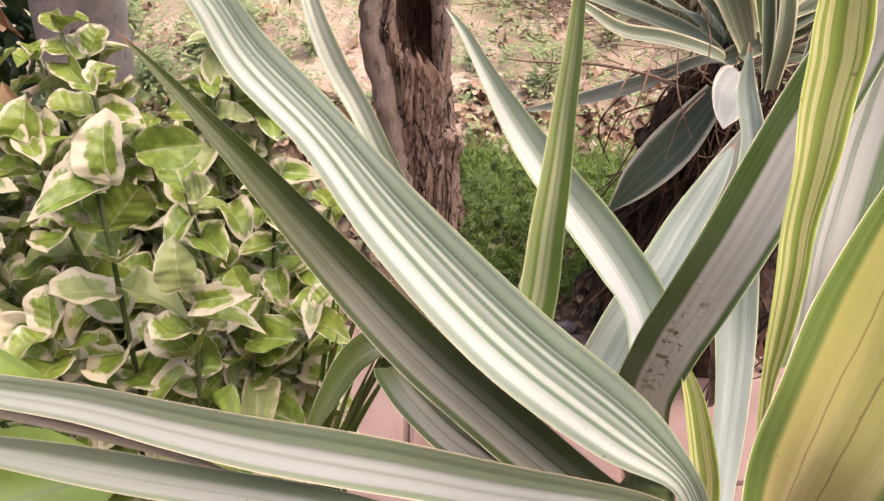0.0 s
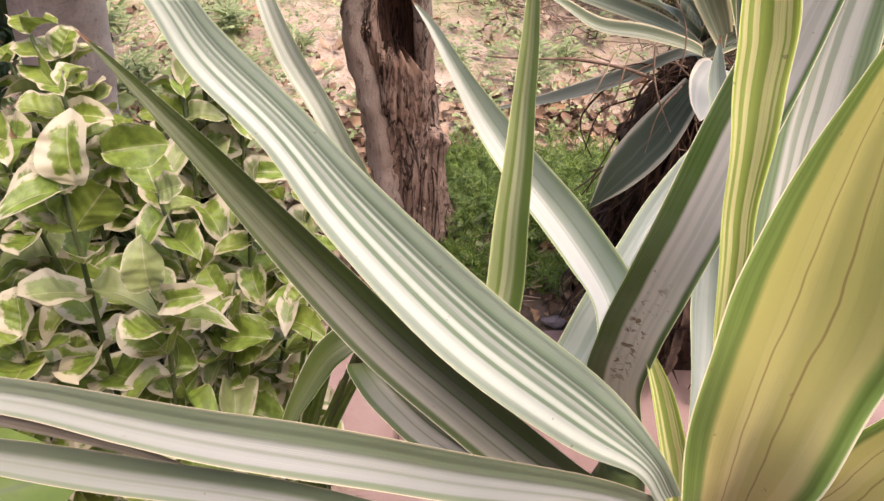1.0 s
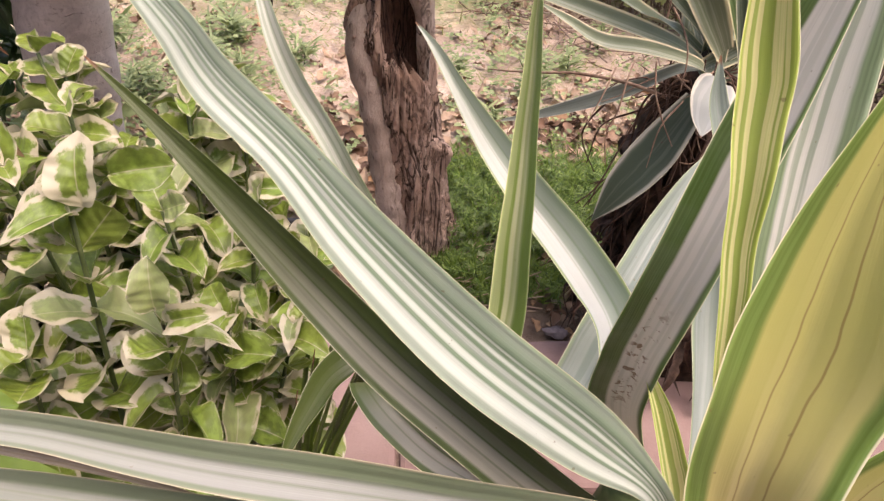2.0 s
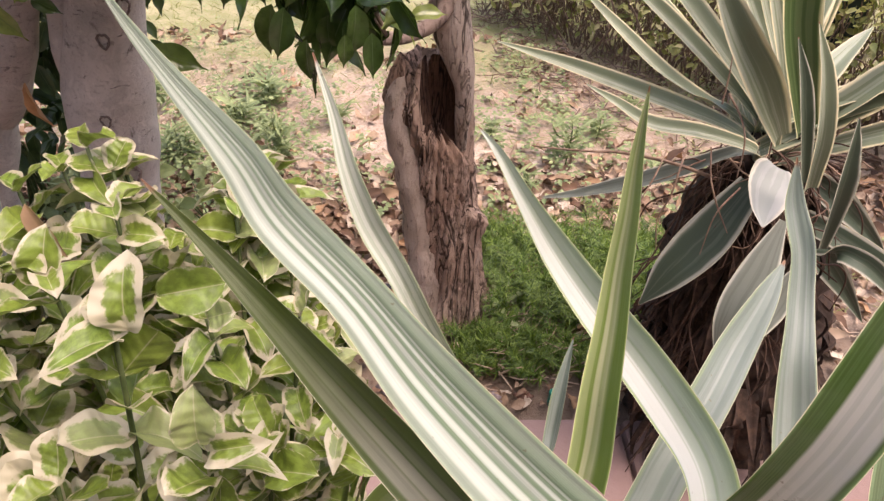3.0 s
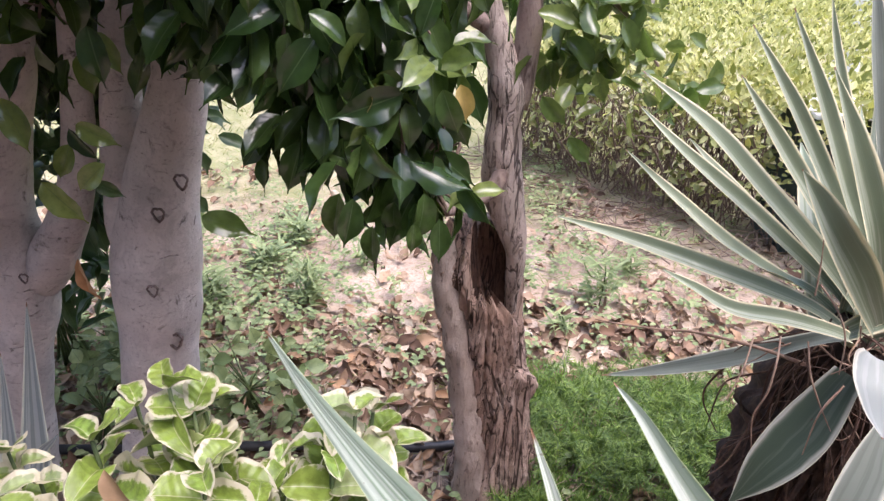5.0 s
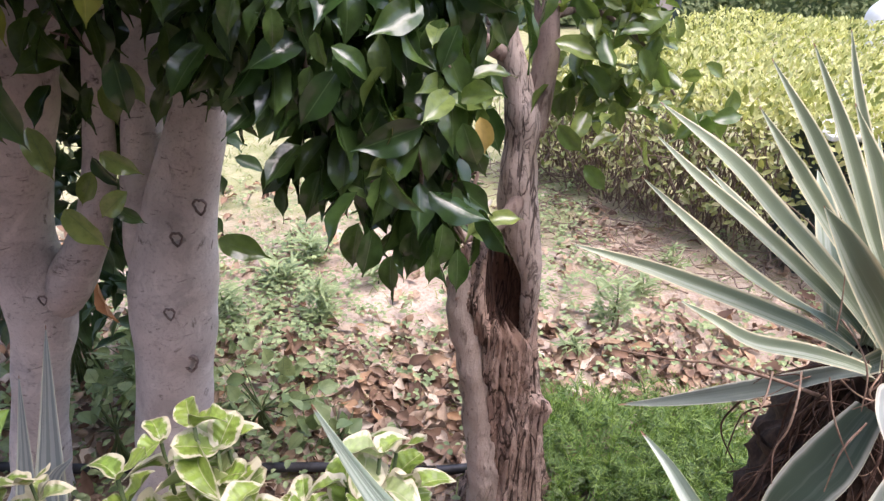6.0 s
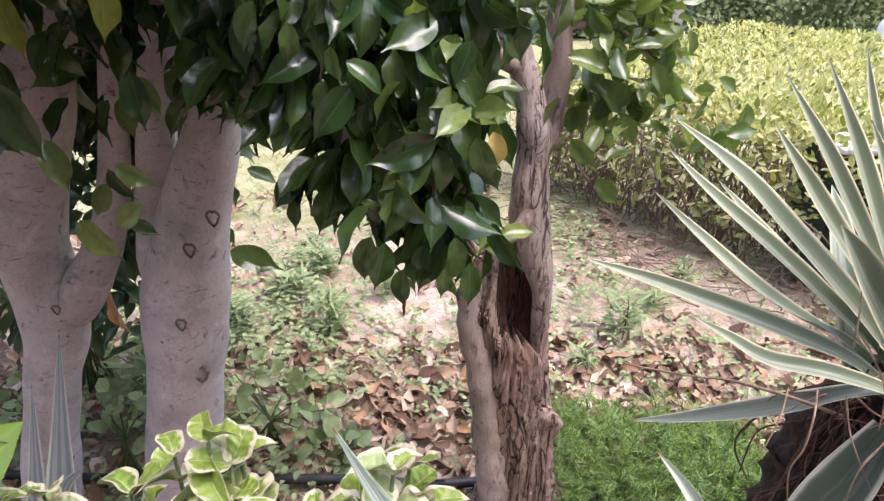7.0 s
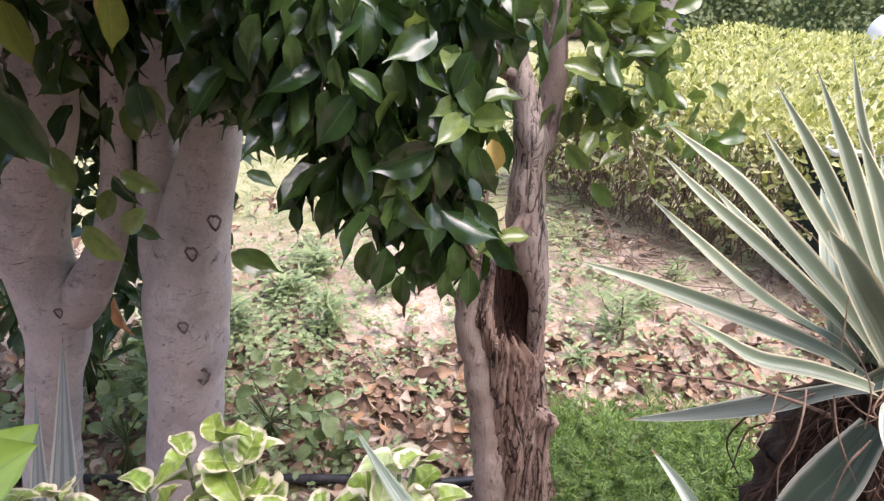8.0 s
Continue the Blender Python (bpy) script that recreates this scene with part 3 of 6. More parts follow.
def hang(place, r, droop=1.0, out=(0, -0.5, 0.0), size=1.0):
    """Pose of a fig leaf that hangs from its stalk with its face turned out of the crown."""
    a = r.normal(0, 0.45, 3) + np.array(out) * 0.5 + np.array([0, 0, -droop])
    up = np.array(out) + r.normal(0, 0.75, 3) + np.array([0, -0.25, 0.5])
    return axes(place, a, up, size * r.uniform(0.72, 1.12))


def cloud(centre, radii, count, r):
    """Places in an oval, thicker towards its skin, with sprays of a few leaves together."""
    out = []
    while len(out) < count:
        d = unit(r.normal(0, 1, 3))
        p = np.array(centre) + d * np.array(radii) * r.uniform(0.45, 1.0) ** 0.6
        for _ in range(int(r.integers(2, 6))):
            out.append((p + r.normal(0, 0.022, 3), d))
    return out[:count]


def fig_tree(name, label, trunk_bits, limbs, crown, singles, seed, at, young=(), limb_bark=None, shade_roof=()):
    """A fig tree: trunk, limbs, leaves of their own where the camera passes near, the rest of the crown as foliage, and
    unseen leaves overhead added for shade.
    """
    r = np.random.default_rng(seed)
    tree = thing(name, label, "tree", "fig trees", at=at)
    for part_name, bits, mat in trunk_bits:
        child(part_name, mesh_of(part_name, *bits, (mat,)), tree)
    for pts, rad in limbs:
        child("limb", mesh_of("limb", *tube(pts, rad, 16, None, 0.12, seed, fine=14.0), (limb_bark or M_LIMB,)), tree)
    count = 0
    rest = []
    for centre, radii, n in young:
        for p, d in cloud(centre, radii, n, r):
            child("leaf", FIG_YOUNGLIT[int(r.integers(3))], tree, m=Matrix(hang(p, r, 0.35, (d[0] * 0.9, -0.2 + r.normal(0, 0.3), 0.45 + d[2] * 0.3), 0.74).tolist()))
    for centre, radii, n, droop, near in crown:
        for p, d in cloud(centre, radii, n, r):
            m = hang(p, r, droop, (d[0] * 0.7, -0.35 + d[1] * 0.5, d[2] * 0.3))
            if near and count < 280:
                child("leaf", FIG_MESH[int(r.integers(5))], tree, m=Matrix(m.tolist()))
                count += 1
            else:
                rest.append(m)
    for me, place, along, up, size, lab in singles:
        child("leaf", me, tree, lab, Matrix(axes(place, along, up, size).tolist()))
    twigs = []
    for centre, radii, n, droop, near in crown:
        for _ in range(max(4, n // 30)):
            d = unit(r.normal(0, 1, 3))
            e = np.array(centre) + d * np.array(radii) * 0.9
            s = np.array(centre) + r.normal(0, 0.3, 3) * np.array(radii)
            twigs.append(tube([s, (s + e) / 2 + r.normal(0, 0.015, 3), e], [0.004, 0.0028, 0.0014], 5, 8))
    child("twig_tangle", mesh_of("twig_tangle", *join(*twigs), (M_TWIG,)), tree)["kind"] = "stuff"
    # Leaves above the view, added only to shade the trunks and crown.
    high = [hang(p, r, 0.6, d, 1.0) for centre, radii, n in shade_roof for p, d in cloud(centre, radii, n, r)]
    if high:
        child("canopy", mesh_of("canopy", *soup(FIG_FAR, high, r.integers(0, 2, len(high))), (M_FICUS,)), tree)["kind"] = "stuff"
    if rest:
        child("foliage", mesh_of("foliage", *soup(FIG, rest, r.integers(0, 5, len(rest))), (M_FICUS,)), tree)["kind"] = "stuff"
    return tree


def hung(shapes, y, rows, turn=0.0):
    """Leaves of their own: x and z of the stalk's end, the way the tip points, size."""
    return [(shapes[k % len(shapes)], (x, y + 0.03 * math.sin(k * 2.1), z), (dx, -0.12, dz), (0.5 * math.sin(k * 1.7 + turn), -1, 0.45 + 0.3 * math.cos(k)), size, "") for k, (x, z, dx, dz, size) in enumerate(rows)]


def stump_trunk():
    """The old trunk: furrowed, flared at the foot, broken and hollow at the top."""
    n, sides = 190, 150
    v, uv, f, core = [], [], [], []
    for i in range(n):
        s = i / (n - 1)
        z = -0.02 + 0.73 * s
        cx = float(np.interp(z, [0, 0.15, 0.3, 0.47, 0.65, 0.71], [0.180, 0.168, 0.153, 0.130, 0.108, 0.104]))
        cy = 1.235
        rx = float(np.interp(z, [0, 0.06, 0.15, 0.3, 0.5, 0.62, 0.71], [0.112, 0.092, 0.084, 0.080, 0.079, 0.085, 0.070]))
        for j in range(sides):
            a = 2 * math.pi * j / sides
            lean = a - 1.5 * z
            ca, sa = math.cos(lean), math.sin(lean)
            fur = noise.noise(Vector((ca * 2.2, sa * 2.2, z * 2.6))) * 0.16 + noise.noise(Vector((ca * 5, sa * 5, z * 2.0 + 5))) * 0.09
            fur += 0.04 - 0.13 * max(0.0, 1 - 5 * abs(noise.noise(Vector((ca * 3.4 + 0.6 * math.sin(z * 9), sa * 3.4, z * 2.2 + 9))))) - 0.05 * max(0.0, 1 - 6 * abs(noise.noise(Vector((ca * 8, sa * 8, z * 5 + 2)))))
            fur -= 0.055 * max(0.0, 1 - 7 * abs(noise.noise(Vector((ca * 9 + 1.5 * z, sa * 9, z * 6 + 31))))) + 0.03 * max(0.0, 1 - 6 * abs(noise.noise(Vector((ca * 20, sa * 20, z * 14 + 3)))))
            fur += 0.025 * noise.noise(Vector((ca * 26, sa * 26, z * 40)))
            ca, sa = math.cos(a), math.sin(a)
            foot = max(0.0, 1 - z / 0.16) ** 2 * 0.45 * max(0.0, math.sin(a * 3 + 0.9))
            r = rx * (1 + fur + foot)
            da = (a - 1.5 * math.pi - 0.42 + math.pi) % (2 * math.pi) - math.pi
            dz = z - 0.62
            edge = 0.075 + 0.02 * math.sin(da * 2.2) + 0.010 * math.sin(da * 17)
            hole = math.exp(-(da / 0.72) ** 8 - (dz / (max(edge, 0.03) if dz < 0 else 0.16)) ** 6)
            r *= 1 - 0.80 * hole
            spike = math.exp(-((a - 5.80) / 0.20) ** 2 - ((z - 0.350) / (0.018 if z > 0.35 else 0.045)) ** 2) * 0.42
            r *= 1 + spike
            top = max(0.0, (z - 0.60) / 0.11)
            zz = z - top * 0.07 * (0.5 + 0.5 * math.sin(a * 5 + 1)) * (1 if ca < 0.3 else 0.2)
            r *= 1 - 0.30 * top ** 2
            v.append((cx + ca * r, cy + sa * r * 0.92, zz))
            uv.append((j / sides, s))
            core.append(hole)
    for i in range(n - 1):
        for j in range(sides):
            a, b = i * sides + j, i * sides + (j + 1) % sides
            f.append((a, b, b + sides, a + sides))
    f.append(tuple((n - 1) * sides + j for j in range(sides)))
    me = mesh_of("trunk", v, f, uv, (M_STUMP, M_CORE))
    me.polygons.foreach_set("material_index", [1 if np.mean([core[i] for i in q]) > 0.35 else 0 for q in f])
    return me


r0 = np.random.default_rng(5)
middle = fig_tree(
    "fig_tree", "fig tree with a hollow broken trunk and glossy drooping leaves", [
        ("living_bark", tube([(0.130, 1.20, -0.02), (0.120, 1.190, 0.12), (0.096, 1.190, 0.32), (0.070, 1.198, 0.48), (0.048, 1.21, 0.58), (0.056, 1.225, 0.645), (0.085, 1.24, 0.66)], [0.060, 0.040, 0.034, 0.032, 0.030, 0.024, 0.010], 26, 90, 0.20, 3, fine=26.0), M_LIVING),
        ("stem", tube([(0.170, 1.24, 0.40), (0.178, 1.20, 0.56), (0.176, 1.192, 0.66), (0.152, 1.205, 0.76), (0.140, 1.21, 0.87), (0.140, 1.21, 0.96), (0.112, 1.21, 1.06), (0.080, 1.21, 1.18), (0.03, 1.25, 1.45), (0.0, 1.3, 1.8)],
                      [0.014, 0.014, 0.019, 0.036, 0.036, 0.029, 0.025, 0.024, 0.022, 0.012], 24, 110, 0.30, 6, fine=15.0), M_STEMBARK)],
    [([(0.155, 1.22, 0.93), (0.172, 1.22, 1.05), (0.166, 1.22, 1.18), (0.19, 1.25, 1.5)], [0.026, 0.022, 0.02, 0.012]),
     ([(0.150, 1.20, 0.86), (0.128, 1.17, 0.80), (0.068, 1.13, 0.775), (0.0, 1.08, 0.785), (-0.06, 1.02, 0.80)], [0.016, 0.014, 0.0125, 0.010, 0.007]),
     ([(0.112, 1.21, 1.06), (0.0, 1.12, 1.12), (-0.14, 1.05, 1.15)], [0.016, 0.012, 0.006]),
     ([(0.166, 1.23, 1.12), (0.25, 1.27, 1.13), (0.34, 1.26, 1.08), (0.40, 1.23, 1.00)], [0.007, 0.004, 0.0025])],
    [((-0.15, 0.97, 1.06), (0.065, 0.07, 0.13), 80, 1.0, True), ((-0.06, 0.96, 0.99), (0.075, 0.07, 0.14), 90, 1.0, True), ((0.015, 0.97, 0.94), (0.05, 0.05, 0.09), 34, 1.0, True),
     ((-0.02, 0.98, 1.10), (0.075, 0.08, 0.09), 50, 0.9, True), ((-0.07, 1.08, 1.02), (0.13, 0.05, 0.14), 150, 1.0, False), ((-0.10, 1.02, 1.20), (0.20, 0.12, 0.06), 170, 0.9, False), ((0.025, 1.0, 0.865), (0.045, 0.03, 0.03), 14, 0.8, True)],
    [(FIG_YELLOW, (0.052, 0.90, 1.035), (0.25, -0.1, -1), (0.2, -1, 0.3), 0.62, "yellowed leaf"),
     (FIG_YELLOW, (-0.052, 0.89, 1.03), (-0.12, -0.2, -1), (0.9, -0.5, 0.1), 0.55, "yellowed leaf")]
    + hung(FIG_MESH, 0.88, ((0.022, 1.144, -0.369, -0.913, 0.69), (-0.069, 1.045, -0.387, -0.912, 0.88), (0.030, 1.039, 0.326, -0.932, 0.78), (-0.141, 1.133, 0.160, -0.960, 0.53), (-0.124, 1.109, 0.500, -0.850, 0.73), (-0.078, 0.900, -0.191, -0.970, 0.83), (-0.058, 0.850, -0.100, -0.981, 0.73), (-0.031, 0.876, -0.097, -0.982, 0.76), (-0.003, 0.869, -0.022, -0.975, 0.55), (0.030, 0.862, 0.017, -0.986, 0.73), (-0.154, 1.090, -0.228, -0.952, 0.59), (-0.217, 1.181, -0.384, -0.907, 0.70), (-0.190, 1.157, 0.040, -0.979, 0.61), (-0.104, 1.065, -0.132, -0.967, 0.56)))
    + hung(FIG_YOUNGLIT, 1.17, ((0.177, 1.091, 0.958, -0.258, 0.99), (0.232, 1.049, 0.738, -0.663, 0.97), (0.191, 0.965, 0.675, -0.721, 0.79), (0.248, 0.890, 0.665, -0.729, 0.75), (0.367, 1.131, 0.374, -0.901, 0.55), (0.305, 1.087, 0.474, -0.864, 0.72), (0.281, 1.000, 0.349, -0.919, 0.66), (0.339, 1.097, 0.920, -0.245, 0.40), (0.297, 1.139, 0.943, -0.171, 0.43), (0.329, 1.025, 0.924, -0.282, 0.47), (0.250, 1.155, 0.889, -0.381, 0.48)), 1.0)
    + hung(FIG_MESH, 0.98, ((-0.202, 0.957, -0.639, -0.760, 1.01), (-0.193, 0.953, -0.231, -0.945, 0.53))),
    21, (0.14, 1.22, 0.0), young=[((0.27, 1.24, 1.11), (0.11, 0.05, 0.12), 135), ((0.215, 1.285, 1.09), (0.05, 0.03, 0.13), 40), ((0.39, 1.22, 1.00), (0.07, 0.05, 0.05), 14), ((0.37, 1.15, 0.97), (0.08, 0.05, 0.06), 16), ((0.05, 1.0, 0.865), (0.03, 0.03, 0.02), 8), ((-0.02, 0.94, 1.06), (0.055, 0.03, 0.10), 24)])
child("trunk", stump_trunk(), middle, "furrowed brown trunk with a rotten hollow")


def ring_scar(place, size):
    """A raised oval where a branch once was."""
    v, f, u = [], [], []
    for i in range(20):
        a = 2 * math.pi * i / 20
        for j in range(8):
            b = 2 * math.pi * j / 8
            rr = size * (1 + 0.14 * math.sin(a * 3) + 0.08 * math.sin(a * 7)) + size * 0.20 * math.cos(b)
            v.append((place[0] + rr * math.cos(a) * 0.8, place[1] + size * 0.22 * math.sin(b), place[2] + rr * math.sin(a)))
            u.append((0, 0))
    for i in range(20):
        for j in range(8):
            f.append((i * 8 + j, i * 8 + (j + 1) % 8, (i + 1) % 20 * 8 + (j + 1) % 8, (i + 1) % 20 * 8 + j))
    return mesh_of("knot", v, f, u, (M_KNOT,))


def trunk_of(tree):
    return next(c for c in tree.children if c.name.startswith("trunk"))


left = fig_tree(
    "fig_tree", "smooth grey-barked fig tree with a forked trunk", [
        ("trunk", tube([(-0.62, 1.21, -0.03), (-0.60, 1.21, 0.08), (-0.568, 1.205, 0.27), (-0.535, 1.20, 0.46), (-0.510, 1.20, 0.62), (-0.472, 1.20, 0.78), (-0.415, 1.20, 0.95), (-0.380, 1.21, 1.15), (-0.35, 1.25, 1.6)],
                       [0.11, 0.086, 0.078, 0.077, 0.083, 0.066, 0.046, 0.043, 0.03], 32, 100, 0.11, 2, fine=9.0), M_TRUNK)],
    [([(-0.535, 1.21, 0.56), (-0.556, 1.22, 0.70), (-0.541, 1.23, 0.86), (-0.522, 1.24, 1.0), (-0.49, 1.26, 1.25), (-0.52, 1.3, 1.6)], [0.05, 0.045, 0.037, 0.034, 0.03, 0.02]),
     ([(-0.39, 1.2, 1.0), (-0.3, 1.1, 1.12), (-0.2, 1.0, 1.15)], [0.014, 0.010, 0.005])],
    [((-0.25, 1.0, 1.14), (0.07, 0.08, 0.09), 60, 1.1, True), ((-0.30, 1.10, 1.17), (0.10, 0.06, 0.07), 90, 1.0, False), ((-0.42, 1.04, 1.17), (0.12, 0.07, 0.05), 26, 0.9, False), ((-0.36, 1.10, 1.08), (0.05, 0.03, 0.08), 22, 0.9, True),
     ((-0.45, 1.38, 1.16), (0.16, 0.06, 0.16), 330, 0.9, False), ((-0.68, 1.52, 0.98), (0.22, 0.09, 0.20), 200, 0.9, False), ((-0.50, 1.50, 1.12), (0.22, 0.08, 0.20), 420, 0.9, False)],
    [(FIG_YELLOW, (-0.425, 0.93, 1.20), (0.05, -0.1, -1), (0.3, -1, 0.2), 0.72, "yellowed leaf"),
     (FIG_DRY, (-0.555, 1.03, 0.71), (0.10, -0.05, -1), (-0.3, -1, 0.2), 0.95, "withered brown leaf")]
    + hung(FIG_YOUNGLIT + FIG_MESH[:1], 0.97, ((-0.419, 1.076, 0.467, -0.868, 0.73), (-0.461, 1.041, 0.259, -0.950, 0.71), (-0.456, 0.960, 0.885, -0.434, 0.73), (-0.483, 0.947, 0.558, -0.810, 0.68), (-0.501, 0.916, -0.434, -0.885, 0.73), (-0.429, 0.906, -0.764, -0.627, 0.80), (-0.541, 0.866, 0.636, -0.761, 0.98), (-0.479, 0.857, 0.894, -0.392, 0.56), (-0.545, 0.994, 0.293, -0.947, 0.91), (-0.607, 1.032, 0.288, -0.948, 0.89)))
    + hung(FIG_YOUNGLIT, 1.25, ((-0.433, 0.689, 0.962, -0.255, 1.29), (-0.439, 0.685, 0.369, -0.900, 0.53))),
    22, (-0.58, 1.2, 0.0), shade_roof=[((-0.54, 0.92, 1.40), (0.36, 0.46, 0.10), 2100)], limb_bark=M_TRUNK)
for p, s in (((-0.414, 1.142, 0.805), 0.013), ((-0.458, 1.128, 0.748), 0.012), ((-0.478, 1.138, 0.476), 0.017), ((-0.490, 1.117, 0.60), 0.011)):
    child("knot", ring_scar(p, s), trunk_of(left))

outer = fig_tree(
    "fig_tree", "smooth grey-barked fig tree with a low fork", [
        ("trunk", tube([(-0.945, 1.22, -0.03), (-0.915, 1.22, 0.08), (-0.875, 1.215, 0.25), (-0.825, 1.21, 0.42), (-0.790, 1.21, 0.56), (-0.802, 1.21, 0.70), (-0.772, 1.21, 0.86), (-0.735, 1.22, 1.0), (-0.69, 1.25, 1.2), (-0.65, 1.3, 1.6)],
                       [0.08, 0.062, 0.056, 0.055, 0.066, 0.066, 0.071, 0.068, 0.06, 0.03], 32, 100, 0.11, 7, fine=9.0), M_TRUNK)],
    [([(-0.800, 1.225, 0.50), (-0.752, 1.212, 0.575), (-0.690, 1.205, 0.660), (-0.638, 1.205, 0.760), (-0.608, 1.22, 0.90), (-0.58, 1.25, 1.2)], [0.026, 0.050, 0.041, 0.032, 0.027, 0.016]),
     ([(-0.80, 1.225, 0.66), (-0.86, 1.24, 0.82), (-0.93, 1.27, 0.98), (-1.0, 1.3, 1.3)], [0.04, 0.036, 0.030, 0.02])],
    [((-0.68, 1.05, 1.17), (0.16, 0.07, 0.05), 34, 0.9, False), ((-0.55, 1.10, 1.10), (0.05, 0.04, 0.07), 14, 0.9, True), ((-0.60, 0.92, 1.10), (0.05, 0.04, 0.05), 8, 0.9, True), ((-0.72, 1.0, 1.05), (0.05, 0.05, 0.08), 12, 0.9, True),
     # The last cloud is an added mass at the left, keeping side light off.
     ((-0.85, 1.38, 1.12), (0.30, 0.07, 0.18), 420, 0.9, False), ((-0.85, 1.50, 1.10), (0.40, 0.10, 0.22), 420, 0.9, False), ((-1.5, 1.2, 1.1), (0.35, 0.4, 0.4), 700, 0.9, False)],
    [(FIG_LIME, (-0.520, 0.88, 1.185), (0.25, -0.1, -1), (0.2, -1, 0.4), 0.95, "yellow-green leaf"), (FIG_LIME, (-0.395, 0.88, 1.20), (0.0, -0.1, -1), (0.9, -0.8, 0.3), 0.85, "yellow-green leaf"),
     (FIG_MESH[0], (-0.535, 0.86, 1.085), (0.45, -0.1, -1), (-0.1, -0.8, 0.7), 1.25, ""), (FIG_MESH[1], (-0.56, 0.86, 1.15), (0.35, -0.1, -1), (-0.2, -0.8, 0.7), 1.25, ""), (FIG_MESH[3], (-0.40, 0.92, 1.09), (0.1, -0.1, -1), (0.2, -1, 0.3), 0.9, "")],
    23, (-0.94, 1.21, 0.0), shade_roof=[((-1.0, 1.12, 1.44), (0.42, 0.45, 0.12), 1500)], limb_bark=M_TRUNK)
child("knot", ring_scar((-0.745, 1.152, 0.60), 0.009), trunk_of(outer))
child("knot", ring_scar((-0.800, 1.150, 0.585), 0.008), trunk_of(outer))


# ---- striped strap-leaved plant in front ----
strap = thing("striped_lily", "strap-leaved plant with cream and green striped leaves", "plant", at=(0.27, 0.15, 0.03))
child("cane", mesh_of("cane", *tube([(0.27, 0.16, 0.02), (0.275, 0.15, 0.4), (0.27, 0.15, 0.70), (0.265, 0.15, 0.80)], [0.028, 0.024, 0.024, 0.012], 12, 24, 0.1, 1), (M_STEM,)), strap)


def strap_leaf(points, width, mat, label="", **kw):
    child("leaf", blade(points, width, mat=mat, **kw), strap, label)


strap_leaf([(0.293, 0.138, 0.776), (0.273, 0.143, 0.808), (0.237, 0.158, 0.833), (0.175, 0.186, 0.872), (0.116, 0.216, 0.923), (0.078, 0.240, 0.961), (0.044, 0.259, 0.989), (0.026, 0.271, 1.013), (-0.001, 0.285, 1.041), (-0.017, 0.292, 1.061), (-0.031, 0.297, 1.083)],
           [0.0148, 0.0188, 0.0404, 0.0447, 0.0375, 0.0273, 0.0259, 0.0204, 0.0102, 0.0052, 0.0002], M_BIG, "broad striped leaf", face=(-0.35, -0.75, 0.75), fold=0.10, wave=0.03, n=56, m=17, seed=1)
strap_leaf([(0.255, 0.150, 0.751), (0.219, 0.165, 0.770), (0.172, 0.188, 0.802), (0.130, 0.212, 0.829), (0.093, 0.234, 0.860), (0.061, 0.250, 0.893), (0.031, 0.267, 0.922), (0.002, 0.284, 0.947), (-0.022, 0.298, 0.966), (-0.039, 0.308, 0.978)],
           [0.0333, 0.0361, 0.0361, 0.0352, 0.0312, 0.0244, 0.0169, 0.0099, 0.0046, 0.0003], M_DARK, "dark underside of a striped leaf", face=(0.25, -0.95, 0.25), fold=0.18, wave=0.02, n=56, m=17, seed=2)
strap_leaf([(0.162, 0.262, 0.817), (0.123, 0.256, 0.899), (0.107, 0.252, 0.937), (0.095, 0.252, 0.967), (0.083, 0.255, 0.990), (0.074, 0.260, 1.015), (0.068, 0.269, 1.037), (0.060, 0.279, 1.058)],
           [0.0074, 0.0090, 0.0108, 0.0110, 0.0110, 0.0081, 0.0042, 0.0002], M_ROLL, "rolled pale leaf", face=(0.2, -0.9, 0.35), fold=0.40, wave=0.06, n=56, m=17, seed=3)
strap_leaf([(0.270, 0.210, 0.823), (0.272, 0.240, 0.831), (0.267, 0.275, 0.832), (0.251, 0.315, 0.840), (0.224, 0.352, 0.859), (0.200, 0.385, 0.880), (0.176, 0.410, 0.910), (0.159, 0.430, 0.932), (0.144, 0.445, 0.946)],
           [0.0283, 0.0302, 0.0320, 0.0323, 0.0286, 0.0230, 0.0126, 0.0069, 0.0003], M_HALF, "", face=(-0.1, -0.7, 0.7), fold=0.42, wave=0.03, n=56, m=17, seed=4)
strap_leaf([(0.197, 0.222, 0.850), (0.199, 0.230, 0.870), (0.199, 0.240, 0.905), (0.200, 0.250, 0.936), (0.200, 0.259, 0.965), (0.200, 0.265, 0.993), (0.199, 0.270, 1.019), (0.198, 0.273, 1.051)],
           [0.0216, 0.0212, 0.0189, 0.0155, 0.0123, 0.0093, 0.0059, 0.0002], M_MIX, "narrow yellow-green leaf", face=(-0.35, -0.9, 0.2), fold=0.45, wave=0.03, n=56, m=17, seed=3)
strap_leaf([(0.309, 0.215, 0.709), (0.271, 0.200, 0.796), (0.258, 0.182, 0.868), (0.254, 0.168, 0.925), (0.256, 0.165, 0.962), (0.261, 0.168, 0.995), (0.269, 0.174, 1.033), (0.278, 0.178, 1.079)],
           [0.0168, 0.0329, 0.0320, 0.0290, 0.0272, 0.0261, 0.0235, 0.0140], M_MILK, "milky leaf with rusty spots", face=(-0.4, -0.8, 0.5), fold=0.12, wave=0.00, n=56, m=17, seed=5)
